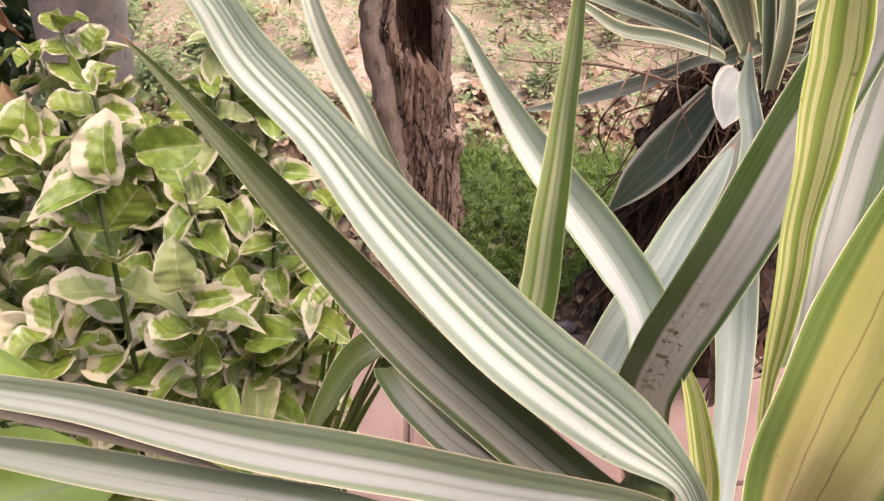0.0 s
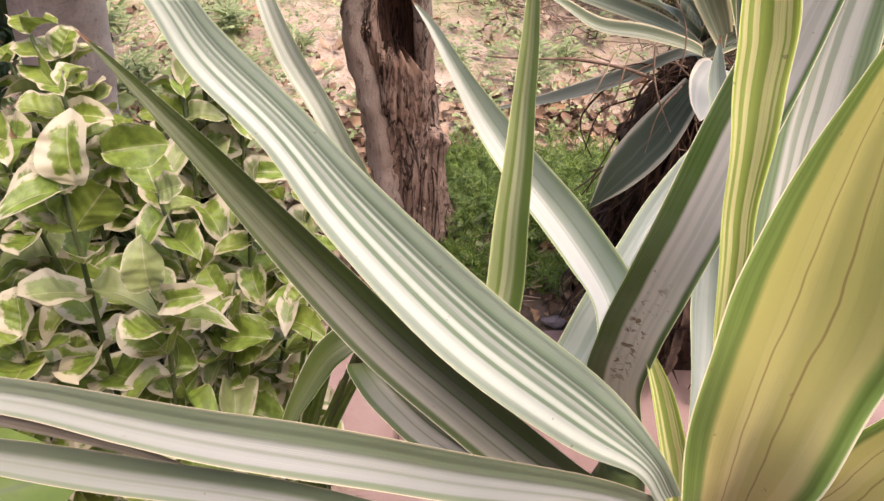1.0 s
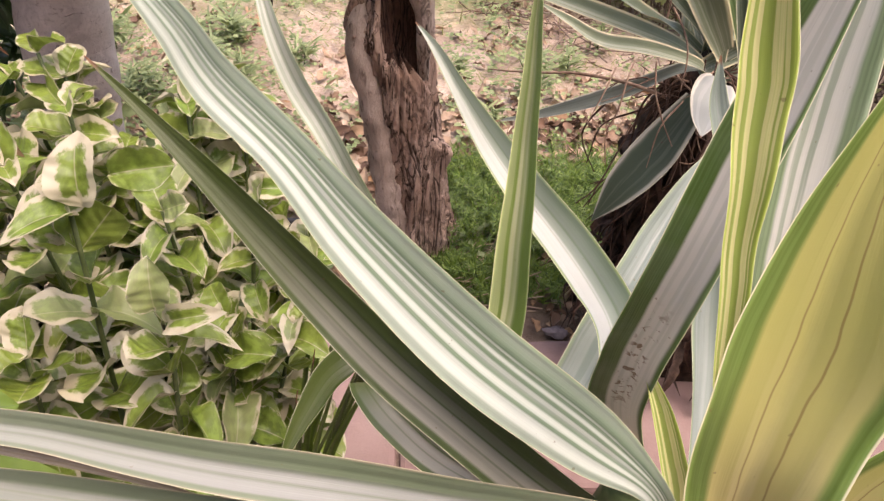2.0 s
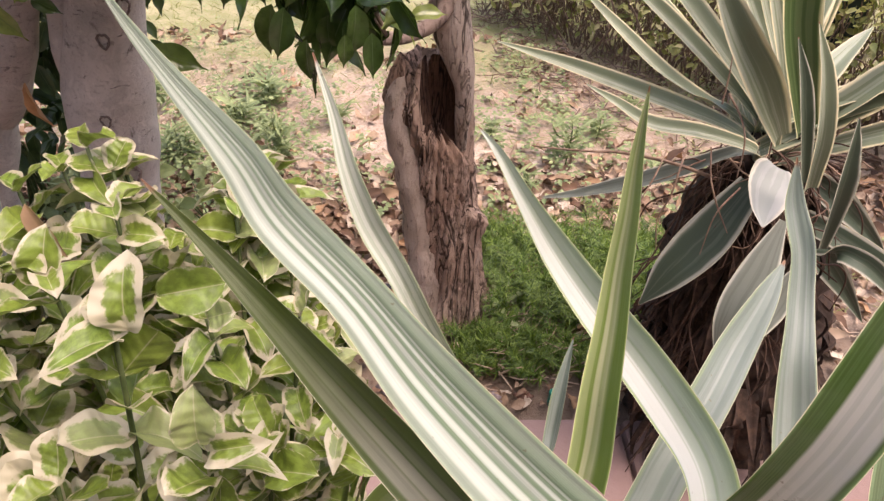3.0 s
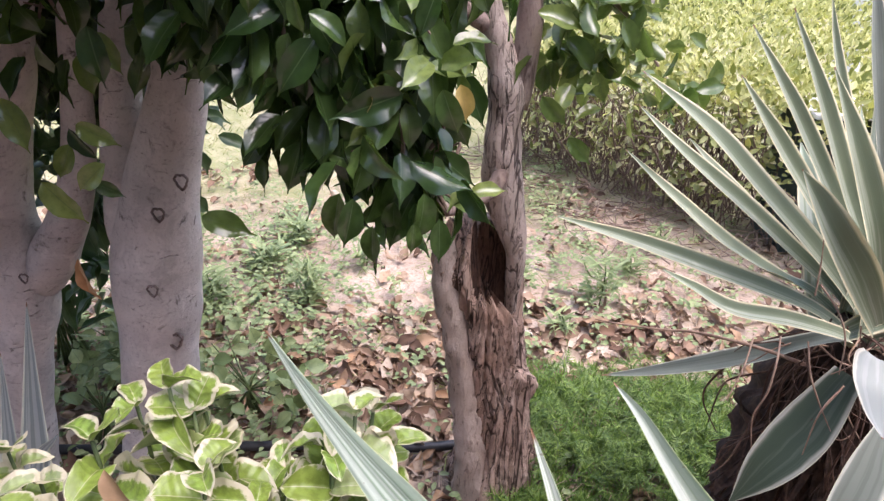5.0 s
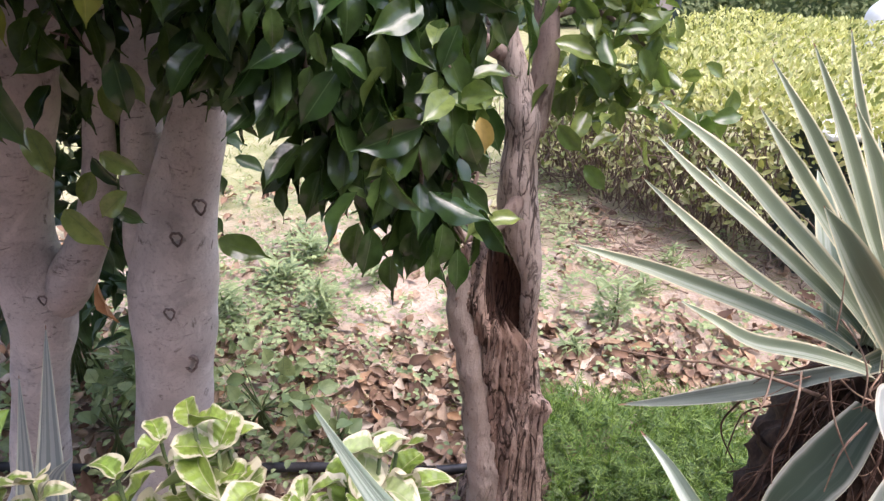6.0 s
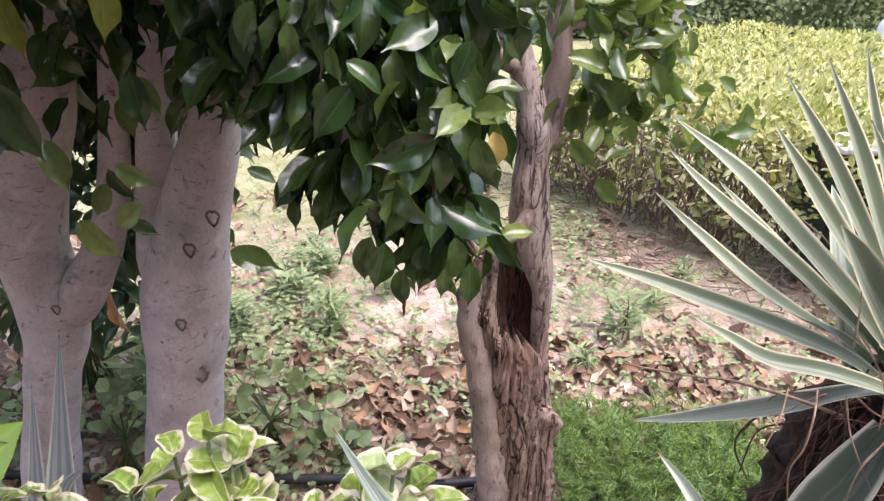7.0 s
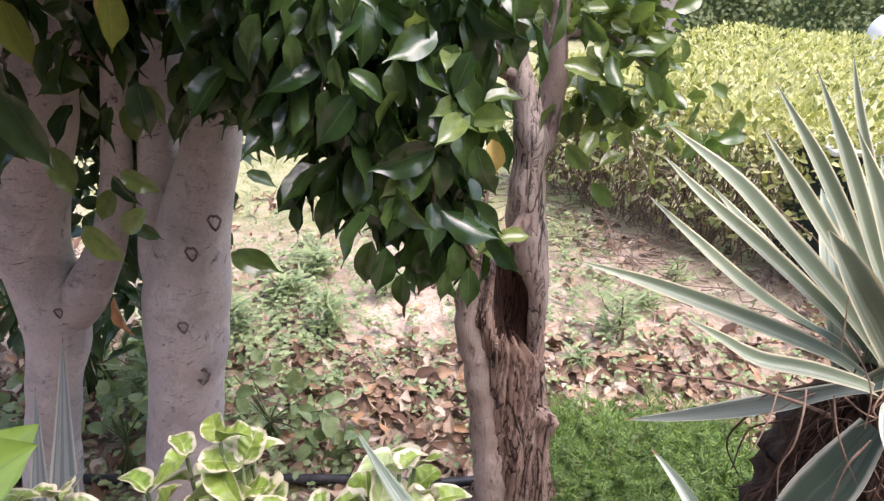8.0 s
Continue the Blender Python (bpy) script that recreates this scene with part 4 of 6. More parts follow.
strap_leaf([(0.272, 0.110, 0.890), (0.259, 0.112, 0.932), (0.253, 0.115, 0.959), (0.249, 0.120, 0.983), (0.246, 0.126, 1.003), (0.244, 0.131, 1.022), (0.242, 0.136, 1.039), (0.240, 0.140, 1.055), (0.237, 0.143, 1.069), (0.231, 0.146, 1.096)],
           [0.0034, 0.0048, 0.0086, 0.0104, 0.0114, 0.0134, 0.0159, 0.0172, 0.0159, 0.0085], M_LIME, "", face=(0.0, -1.0, 0.1), fold=0.25, wave=0.05, n=56, m=17, seed=6)
strap_leaf([(0.270, 0.100, 0.800), (0.243, 0.061, 0.915), (0.235, 0.059, 0.970), (0.240, 0.073, 1.014), (0.243, 0.086, 1.054), (0.252, 0.100, 1.10)], 0.0440, M_CREAM,
           "creamy yellow leaf with green margins", face=(-0.30, -0.9, 0.2), fold=0.24, tip=0.45, base=0.30, n=60, m=19, seed=8, wave=0.10, swell=0.62)
strap_leaf([(0.339, 0.185, 0.857), (0.325, 0.194, 0.917), (0.325, 0.221, 0.986), (0.328, 0.236, 1.044), (0.335, 0.251, 1.12)], 0.0420, M_WHITE,
           face=(-0.05, -1.0, 0.1), fold=0.2, tip=0.5, n=40, m=13, seed=9)
strap_leaf([(0.360, 0.190, 0.666), (0.385, 0.260, 0.685), (0.400, 0.310, 0.712), (0.404, 0.345, 0.745), (0.405, 0.375, 0.784), (0.414, 0.410, 0.812), (0.417, 0.435, 0.840), (0.414, 0.452, 0.860), (0.410, 0.466, 0.880), (0.408, 0.480, 0.910)],
           [0.0208, 0.0290, 0.0350, 0.0342, 0.0281, 0.0226, 0.0187, 0.0196, 0.0146, 0.0005], M_FROST, "frosted white leaf", face=(-0.1, -0.9, 0.35), fold=0.25, wave=0.10, n=56, m=17, seed=7)
strap_leaf([(0.248, 0.250, 0.715), (0.274, 0.280, 0.729), (0.295, 0.305, 0.757), (0.322, 0.335, 0.783), (0.350, 0.370, 0.804), (0.377, 0.400, 0.829), (0.398, 0.426, 0.845)],
           [0.0308, 0.0325, 0.0325, 0.0307, 0.0276, 0.0179, 0.0008], M_FROST, "frosted white leaf", face=(-0.3, -0.75, 0.6), fold=0.22, wave=0.02, n=56, m=17, seed=8)
strap_leaf([(0.307, 0.145, 0.738), (0.241, 0.125, 0.808), (0.166, 0.108, 0.863), (0.128, 0.101, 0.890), (0.095, 0.098, 0.907), (0.065, 0.096, 0.921), (0.039, 0.095, 0.934), (0.015, 0.094, 0.947), (-0.007, 0.092, 0.957), (-0.029, 0.091, 0.966), (-0.054, 0.090, 0.974)],
           [0.0143, 0.0186, 0.0212, 0.0211, 0.0207, 0.0184, 0.0156, 0.0122, 0.0099, 0.0068, 0.0003], M_DUSK, "long leaf with a nibbled edge", face=(0.15, -0.7, 0.7), fold=0.22, wave=0.02, n=56, m=17, seed=9)
strap_leaf([(-0.030, 0.0920, 0.953), (-0.013, 0.0940, 0.943), (0.010, 0.0940, 0.932), (0.034, 0.0960, 0.914), (0.051, 0.0960, 0.899), (0.064, 0.0970, 0.889)],
           [0.0046, 0.0048, 0.0048, 0.0046, 0.0030, 0.0002], M_CURL, "rolled dry lower edge of the long leaf", face=(0.1, -0.85, 0.4), fold=0.25, n=30, m=9, seed=24)
strap_leaf([(0.240, 0.115, 0.770), (0.166, 0.093, 0.835), (0.093, 0.091, 0.880), (0.033, 0.090, 0.905), (-0.013, 0.088, 0.927), (-0.060, 0.085, 0.948)], 0.0140, M_DUSK,
           face=(0.2, -0.6, 0.75), fold=0.35, tip=0.4, base=0.8, n=40, m=13, seed=13)
strap_leaf([(0.225, 0.165, 0.740), (0.167, 0.190, 0.757), (0.134, 0.212, 0.774), (0.117, 0.232, 0.780), (0.112, 0.250, 0.765), (0.100, 0.262, 0.735)], 0.0330, M_DARK,
           face=(-0.2, -0.4, 0.9), fold=0.3, tip=0.5, base=0.8, n=36, m=13, seed=14, wave=0.06)
strap_leaf([(0.215, 0.170, 0.735), (0.160, 0.215, 0.765), (0.115, 0.258, 0.772), (0.087, 0.258, 0.762), (0.066, 0.236, 0.742), (0.045, 0.205, 0.715)], 0.0260, M_DARK,
           face=(0.1, -0.2, 0.95), fold=0.3, tip=0.5, base=0.8, n=36, m=13, seed=15)
strap_leaf([(0.280, 0.110, 0.800), (0.300, 0.080, 0.880), (0.312, 0.078, 0.925), (0.330, 0.085, 0.955), (0.37, 0.10, 0.975)], 0.0330, M_CREAM,
           face=(-0.3, -0.6, 0.7), fold=0.3, tip=0.5, n=36, m=13, seed=16, wave=0.05)
strap_leaf([(0.323, 0.160, 0.708), (0.311, 0.165, 0.754), (0.295, 0.170, 0.799), (0.282, 0.175, 0.833), (0.269, 0.180, 0.862)],
           [0.0193, 0.0188, 0.0162, 0.0121, 0.0043], M_LIME, "", face=(0.2, -0.9, 0.3), fold=0.30, wave=0.00, n=56, m=17, seed=10)
strap_leaf([(0.240, 0.420, 0.564), (0.250, 0.450, 0.582), (0.257, 0.475, 0.617), (0.264, 0.495, 0.644), (0.270, 0.510, 0.670)],
           [0.0108, 0.0146, 0.0146, 0.0085, 0.0006], M_FROST, "thin withering leaf", face=(-0.4, -0.9, 0.2), fold=0.50, wave=0.00, n=56, m=17, seed=12)


# ---- variegated shrub ----
shrub = thing("variegated_shrub", "bushy shrub with small green leaves edged in cream", "shrub", at=(-0.15, 0.42, 0.03))
SHAPES = [leaf_shape(0.045, b, 16, 9, f, c, w * 0.7, 0.54, 0.0, s + 3) for s, (b, f, c, w) in enumerate(((0.036, 0.15, 0.25, 0.07), (0.028, 0.40, 0.8, 0.12), (0.034, 0.32, -0.35, 0.09), (0.026, 0.55, 1.1, 0.13), (0.038, 0.22, 0.10, 0.10), (0.030, 0.42, 0.6, 0.11)))]
SHRUB_MESH = [mesh_of("shrub_leaf", *s, (M_SHRUB,)) for s in SHAPES]
rs = np.random.default_rng(31)
tips = [(-0.175, 0.500, 0.888), (-0.030, 0.475, 0.886), (-0.065, 0.280, 0.888), (-0.145, 0.355, 0.872), (-0.215, 0.335, 0.850), (-0.125, 0.425, 0.880),
        (-0.050, 0.365, 0.825), (0.010, 0.395, 0.800), (-0.115, 0.250, 0.790), (-0.250, 0.420, 0.835), (-0.300, 0.500, 0.785),
        (0.045, 0.330, 0.735), (-0.020, 0.260, 0.815), (-0.175, 0.240, 0.835), (-0.100, 0.440, 0.830), (0.000, 0.310, 0.765), (-0.360, 0.430, 0.775),
        (-0.160, 0.520, 0.850), (-0.065, 0.505, 0.815), (-0.225, 0.470, 0.862), (-0.160, 0.500, 0.866), (-0.215, 0.520, 0.852), (-0.055, 0.475, 0.856), (-0.005, 0.480, 0.850), (-0.045, 0.455, 0.866), (-0.020, 0.500, 0.868)]
for _ in range(52):
    tips.append((rs.uniform(-0.42, 0.04), rs.uniform(0.30, 0.58), rs.uniform(0.62, 0.78)))
made, rest, stems = 0, [], []
for k, tp in enumerate(tips):
    tp = np.array(tp)
    foot = np.array([-0.15 + (tp[0] + 0.15) * 0.45 + rs.normal(0, 0.03), 0.42 + (tp[1] - 0.42) * 0.45 + rs.normal(0, 0.03), 0.02])
    mid = foot * 0.35 + tp * 0.65 + np.array([rs.normal(0, 0.02), rs.normal(0, 0.02), -0.05])
    line = spline([foot, (foot + mid) / 2 + rs.normal(0, 0.015, 3), mid, tp], 40)
    child("stem", mesh_of("stem", *tube([foot, (foot + mid) / 2, mid, tp], [0.0048, 0.004, 0.0028, 0.0016], 7, 22), (M_STEM,)), shrub)
    n = int(rs.integers(26, 35))
    for i in range(n):
        s = i / n
        p = line[39 - int(round(s ** 1.15 * 17))]
        a = i * 2.4 + k
        rise = 0.95 - 1.4 * s + rs.normal(0, 0.2)
        along = np.array([math.cos(a), math.sin(a), rise])
        m = axes(p, along, np.array([-math.cos(a) * rise, -math.sin(a) * rise, 1.0]) + rs.normal(0, 0.45, 3), (0.72 + 0.36 * min(1, s * 3.5)) * rs.uniform(0.8, 1.12) * (1.05 if k < 2 else 1.0))
        if made < 295:
            child("leaf", SHRUB_MESH[(1, 3, 5)[int(rs.integers(3))] if k < 2 else int(rs.integers(6))], shrub, m=Matrix(m.tolist()))
            made += 1
        else:
            rest.append(m)
child("foliage", mesh_of("foliage", *soup(SHAPES, rest, rs.integers(0, 6, len(rest))), (M_SHRUB,)), shrub)["kind"] = "stuff"
for p, a, u, size in (((-0.150, 0.360, 0.860), (0.10, 0, 1), (0.1, -1, 0.2), 0.95), ((-0.058, 0.283, 0.893), (0, 0.05, 1), (0.1, -1, 0.1), 1.0), ((-0.075, 0.278, 0.868), (-0.35, 0, 1), (-0.2, -1, 0.2), 0.95),
                      ((-0.020, 0.250, 0.838), (0.05, 0, 1), (0.2, -1, 0.3), 0.8), ((-0.045, 0.300, 0.905), (0.9, 0.1, 0.15), (0, -0.8, 0.6), 0.9)):
    child("leaf", SHRUB_MESH[5 if size < 1 else 1], shrub, m=Matrix(axes(p, a, u, size).tolist()))
TAN = mesh_of("tan_leaf", *leaf_shape(0.055, 0.026, 10, 7, 0.3, -0.15, 0.02, 0.45, 0.1, 4), (M_TAN,))
child("leaf", TAN, shrub, "withered tan leaf", Matrix(axes((-0.190, 0.424, 0.882), (0.5, -0.1, -0.85), (-0.4, -0.9, 0.3), 0.85).tolist()))

# narrow-leaved seedling between the shrub and the striped plant
slim = thing("narrow_leaved_seedling", "clump of narrow arching green leaves on thin stems", "plant", at=(0.03, 0.42, 0.03))
rl = np.random.default_rng(71)
for k in range(16):
    b = np.array([0.045 + rl.normal(0, 0.02), 0.34 + rl.normal(0, 0.02), 0.03])
    e = np.array([rl.uniform(0.04, 0.125), rl.uniform(0.26, 0.37), rl.uniform(0.69, 0.79)])
    m1 = b * 0.45 + e * 0.55 + np.array([-0.03, 0.0, 0.06])
    child("leaf", blade([b, m1, e], rl.uniform(0.006, 0.011), (-0.3, -0.7, 0.6), 0.3, M_FRESH if k % 3 else M_DARK, 0.6, 0.4, 0.0, 0.0, 16, 5, 0.0008, 400 + k), slim)

# plain green leaves that rise beside the shrub
seedling = thing("broad_leaved_seedling", "seedling with broad plain light green leaves", "plant", at=(-0.30, 0.33, 0.03))
BROAD = mesh_of("broad_leaf", *leaf_shape(0.10, 0.06, 10, 7, 0.18, 0.2, 0.03, 0.45, 0.3, 2), (M_FRESH,))
child("stem", mesh_of("stem", *tube([(-0.30, 0.34, 0.02), (-0.31, 0.34, 0.5), (-0.30, 0.36, 0.93)], [0.006, 0.005, 0.003], 7, 22), (M_STEM,)), seedling)
child("stem", mesh_of("stem", *tube([(-0.26, 0.30, 0.02), (-0.20, 0.22, 0.5), (-0.10, 0.13, 0.86), (-0.08, 0.12, 0.92)], [0.006, 0.005, 0.003, 0.002], 7, 22), (M_STEM,)), seedling)
for p, a, u, s in (((-0.070, 0.075, 0.888), (0.9, 0.5, -0.22), (-0.1, -0.5, 1), 0.88), ((-0.085, 0.120, 0.905), (0.8, 0.6, -0.4), (0, -0.5, 1), 0.62), ((-0.075, 0.100, 0.935), (0.8, 0.55, -0.35), (0, -0.4, 1), 0.62),
                   ((-0.425, 0.49, 0.785), (0.45, 0.45, 0.60), (-0.2, -0.8, 0.5), 1.15), ((-0.295, 0.36, 0.94), (0.8, 0.1, 0.75), (-0.5, -0.8, 0.6), 0.95), ((-0.295, 0.35, 0.92), (0.7, -0.5, 0.5), (-0.3, -0.7, 0.8), 0.85), ((-0.305, 0.34, 0.80), (0.6, -0.7, 0.15), (0, -0.5, 1), 0.9), ((-0.305, 0.34, 0.72), (0.7, -0.6, 0.2), (0, -0.5, 1), 0.9)):
    child("leaf", BROAD, seedling, m=Matrix(axes(p, a, u, s).tolist()))


# ---- sword-leaved plant ----
sword = thing("sword_leaved_plant", "sword-leaved rosette with grey-green leaves edged in cream", "plant", at=(0.60, 0.92, 0.0))
HEART = np.array([0.590, 0.840, 0.735])


def sword_leaf(tip, width, sag=0.0, mat=None, face=None, seed=0, label="", fold=0.32, taper=0.75, start=None):
    rj = np.random.default_rng(seed + 900)
    b = HEART + (np.zeros(3) if start is None else np.array(start)) + rj.normal(0, 1, 3) * (0.018, 0.014, 0.022)
    t = np.array(tip)
    d = unit(t - b)
    b = b + d * 0.03
    m1, m2 = b + (t - b) * 0.35 + np.array([0, 0, sag]), b + (t - b) * 0.7 + np.array([0, 0, sag * 0.9])
    fc = face if face is not None else (-d[0] * 0.6, -d[1] * 0.3 - 0.5, 0.9 - abs(d[2]) * 0.5)
    child("leaf", blade([b, m1, m2, t], width, fc, fold, mat or M_GREY, taper, 0.42, 0.01, 0.0, 24, 9, 0.0016, seed), sword, label)


def sword_blade(points, widths, mat, face, fold, seed, label=""):
    child("leaf", blade(points, widths, face, fold, mat, wave=0.01, n=30, m=11, thick=0.0016, seed=seed), sword, label)


sword_blade([(0.588, 0.814, 0.720), (0.553, 0.850, 0.747), (0.504, 0.900, 0.753), (0.416, 0.960, 0.765), (0.311, 1.000, 0.787), (0.209, 1.025, 0.809)], [0.0160, 0.0185, 0.0291, 0.0305, 0.0209, 0.0009], M_GREY, (0.25, -0.75, 0.65), 0.30, 40, "")
sword_blade([(0.603, 0.844, 0.723), (0.548, 0.880, 0.765), (0.524, 0.950, 0.758), (0.483, 1.030, 0.770), (0.414, 1.100, 0.819), (0.345, 1.160, 0.875)], [0.0160, 0.0157, 0.0237, 0.0271, 0.0206, 0.0010], M_GREY, (0.25, -0.75, 0.65), 0.30, 41, "")
sword_blade([(0.591, 0.821, 0.729), (0.583, 0.870, 0.763), (0.531, 0.920, 0.807), (0.472, 0.980, 0.854), (0.393, 1.030, 0.914), (0.330, 1.080, 0.971)], [0.0160, 0.0187, 0.0288, 0.0298, 0.0202, 0.0009], M_GREY, (0.25, -0.75, 0.65), 0.30, 42, "")
sword_blade([(0.618, 0.833, 0.710), (0.590, 0.840, 0.763), (0.528, 0.880, 0.835), (0.465, 0.930, 0.900), (0.395, 0.970, 0.969), (0.309, 1.020, 1.033)], [0.0160, 0.0212, 0.0334, 0.0339, 0.0262, 0.0008], M_GREY, (0.25, -0.75, 0.65), 0.30, 43, "")
sword_blade([(0.587, 0.849, 0.724), (0.579, 0.950, 0.774), (0.533, 1.000, 0.810), (0.494, 1.080, 0.847), (0.443, 1.150, 0.902)], [0.0160, 0.0117, 0.0207, 0.0218, 0.0009], M_GREY, (0.25, -0.75, 0.65), 0.30, 44, "")
sword_blade([(0.577, 0.829, 0.710), (0.544, 0.780, 0.758), (0.472, 0.790, 0.775), (0.408, 0.810, 0.777), (0.357, 0.825, 0.801), (0.316, 0.835, 0.821)], [0.0160, 0.0157, 0.0228, 0.0218, 0.0131, 0.0007], M_GREY, (0.1, -0.6, 0.8), 0.30, 45, "")
sword_blade([(0.590, 0.824, 0.715), (0.537, 0.790, 0.751), (0.488, 0.830, 0.697), (0.429, 0.860, 0.654), (0.353, 0.890, 0.613), (0.287, 0.908, 0.591)], [0.0160, 0.0173, 0.0279, 0.0278, 0.0154, 0.0009], M_FADED, (0.0, -0.5, 0.9), 0.30, 46, "drooping grey leaf")
sword_blade([(0.605, 0.829, 0.716), (0.589, 0.880, 0.811), (0.538, 0.930, 0.889), (0.491, 0.970, 0.959), (0.438, 1.000, 1.035)], [0.0160, 0.0185, 0.0263, 0.0233, 0.0008], M_GREY, (0.15, -0.9, 0.3), 0.30, 47, "")
sword_blade([(0.603, 0.840, 0.706), (0.586, 0.860, 0.821), (0.538, 0.900, 0.916), (0.487, 0.940, 1.009), (0.424, 0.970, 1.104)], [0.0160, 0.0180, 0.0252, 0.0220, 0.0007], M_GREY, (0.15, -0.9, 0.3), 0.30, 48, "")
sword_blade([(0.595, 0.818, 0.720), (0.578, 0.830, 0.829), (0.534, 0.860, 0.931), (0.493, 0.890, 1.028), (0.440, 0.910, 1.131)], [0.0160, 0.0173, 0.0253, 0.0219, 0.0007], M_GREY, (0.15, -0.9, 0.3), 0.30, 49, "")
sword_blade([(0.558, 0.760, 0.788), (0.506, 0.740, 0.854), (0.452, 0.730, 0.921), (0.423, 0.735, 0.963), (0.403, 0.740, 0.992)], [0.0274, 0.0461, 0.0399, 0.0236, 0.0006], M_GREY, (0.15, -0.9, 0.3), 0.30, 50, "")
sword_blade([(0.583, 0.800, 0.805), (0.536, 0.790, 0.902), (0.493, 0.800, 0.993), (0.453, 0.820, 1.081)], [0.0213, 0.0383, 0.0302, 0.0006], M_GREY, (0.15, -0.9, 0.3), 0.30, 51, "")
sword_blade([(0.622, 0.880, 0.829), (0.544, 0.900, 0.992), (0.509, 0.920, 1.083), (0.491, 0.930, 1.145)], [0.0122, 0.0156, 0.0124, 0.0007], M_GREY, (0.15, -0.9, 0.3), 0.30, 52, "")
sword_blade([(0.565, 0.730, 0.816), (0.499, 0.710, 0.938), (0.466, 0.710, 1.044), (0.451, 0.715, 1.120), (0.443, 0.730, 1.197)], [0.0325, 0.0466, 0.0484, 0.0357, 0.0005], M_SWGREEN, (0.15, -0.9, 0.3), 0.30, 53, "")
sword_blade([(0.544, 0.800, 0.933), (0.513, 0.820, 1.045), (0.499, 0.840, 1.113), (0.487, 0.860, 1.184)], [0.0131, 0.0250, 0.0208, 0.0006], M_FADED, (0.15, -0.9, 0.3), 0.30, 54, "")
sword_blade([(0.542, 0.750, 0.723), (0.498, 0.730, 0.653), (0.458, 0.720, 0.595), (0.426, 0.722, 0.528)], [0.0352, 0.0630, 0.0512, 0.0008], M_GREYOLD, (-0.6, -0.7, 0.4), 0.08, 55, "old hanging leaf")
sword_blade([(0.547, 0.660, 0.780), (0.520, 0.655, 0.848), (0.502, 0.660, 0.898), (0.483, 0.670, 0.945)], [0.0114, 0.0167, 0.0149, 0.0006], M_GREYOLD, (0.15, -0.9, 0.3), 0.30, 56, "")
sword_blade([(0.541, 0.640, 0.786), (0.523, 0.630, 0.856), (0.505, 0.635, 0.916), (0.486, 0.650, 0.967)], [0.0184, 0.0229, 0.0175, 0.0005], M_GREY, (0.15, -0.9, 0.3), 0.30, 57, "")
sword_blade([(0.574, 0.620, 0.716), (0.549, 0.600, 0.806), (0.540, 0.600, 0.856), (0.536, 0.605, 0.889)], [0.0133, 0.0253, 0.0149, 0.0006], M_GREYOLD, (0.15, -0.9, 0.3), 0.30, 58, "")
sword_blade([(0.564, 0.620, 0.715), (0.574, 0.580, 0.738), (0.608, 0.560, 0.723), (0.668, 0.560, 0.666)], [0.0133, 0.0212, 0.0211, 0.0007], M_GREYOLD, (0.15, -0.9, 0.3), 0.30, 59, "")
sword_blade([(0.563, 0.745, 0.752), (0.546, 0.720, 0.755), (0.522, 0.680, 0.753), (0.501, 0.640, 0.752), (0.489, 0.610, 0.749)], [0.0344, 0.0533, 0.0534, 0.0339, 0.0006], M_PALEBACK, (0.0, -0.45, 0.9), 0.10, 60, "pale bent leaf end")
sword_blade([(0.585, 0.720, 0.686), (0.553, 0.680, 0.626), (0.527, 0.655, 0.570), (0.523, 0.645, 0.494)], [0.0100, 0.0477, 0.0438, 0.0015], M_FADED, (-0.4, -0.85, 0.4), 0.08, 61, "old pale hanging leaf")
sword_blade([(0.617, 0.700, 0.619), (0.596, 0.680, 0.576), (0.577, 0.665, 0.544), (0.568, 0.660, 0.500)], [0.0080, 0.0374, 0.0301, 0.0015], M_FADED, (-0.4, -0.85, 0.4), 0.08, 62, "old pale hanging leaf")
rk = np.random.default_rng(77)
for k in range(15):
    a = rk.uniform(-0.9, 1.5)                 # turn from +x
    rise = rk.uniform(0.25, 1.35)
    L = rk.uniform(0.34, 0.46)
    d = np.array([math.cos(a) * math.cos(rise), math.sin(a) * math.cos(rise), math.sin(rise)])
    if d[1] < -0.25:
        d[1] *= 0.4
    d[0] = max(d[0], 0.22)
    sword_leaf(HEART + unit(d) * L, rk.uniform(0.036, 0.052), rk.uniform(-0.03, 0.03), seed=100 + k, start=rk.normal(0, 0.014, 3), face=(-d[0] * 0.6 + rk.normal(0, 0.35), -0.6 + rk.normal(0, 0.3), 0.6))
for k in range(8):
    a = rk.uniform(-0.9, 1.2)
    d = np.array([math.cos(a) * 0.8, math.sin(a) * 0.8, rk.uniform(-0.9, -0.2)])
    sword_leaf(HEART + np.array([0, 0, -0.06]) + unit(d) * rk.uniform(0.26, 0.36), 0.048, 0.015, M_GREYOLD, seed=150 + k, start=(0, 0, -0.06))
child("stalk", mesh_of("stalk", *tube([(0.76, 0.97, -0.01), (0.73, 0.95, 0.25), (0.665, 0.91, 0.5), (0.60, 0.855, 0.68), (0.592, 0.845, 0.75)], [0.18, 0.17, 0.13, 0.06, 0.015], 40, 90, 0.22, 9, fine=34.0), (M_FIBRE,)), sword, "stalk wrapped in dark dead fibres")
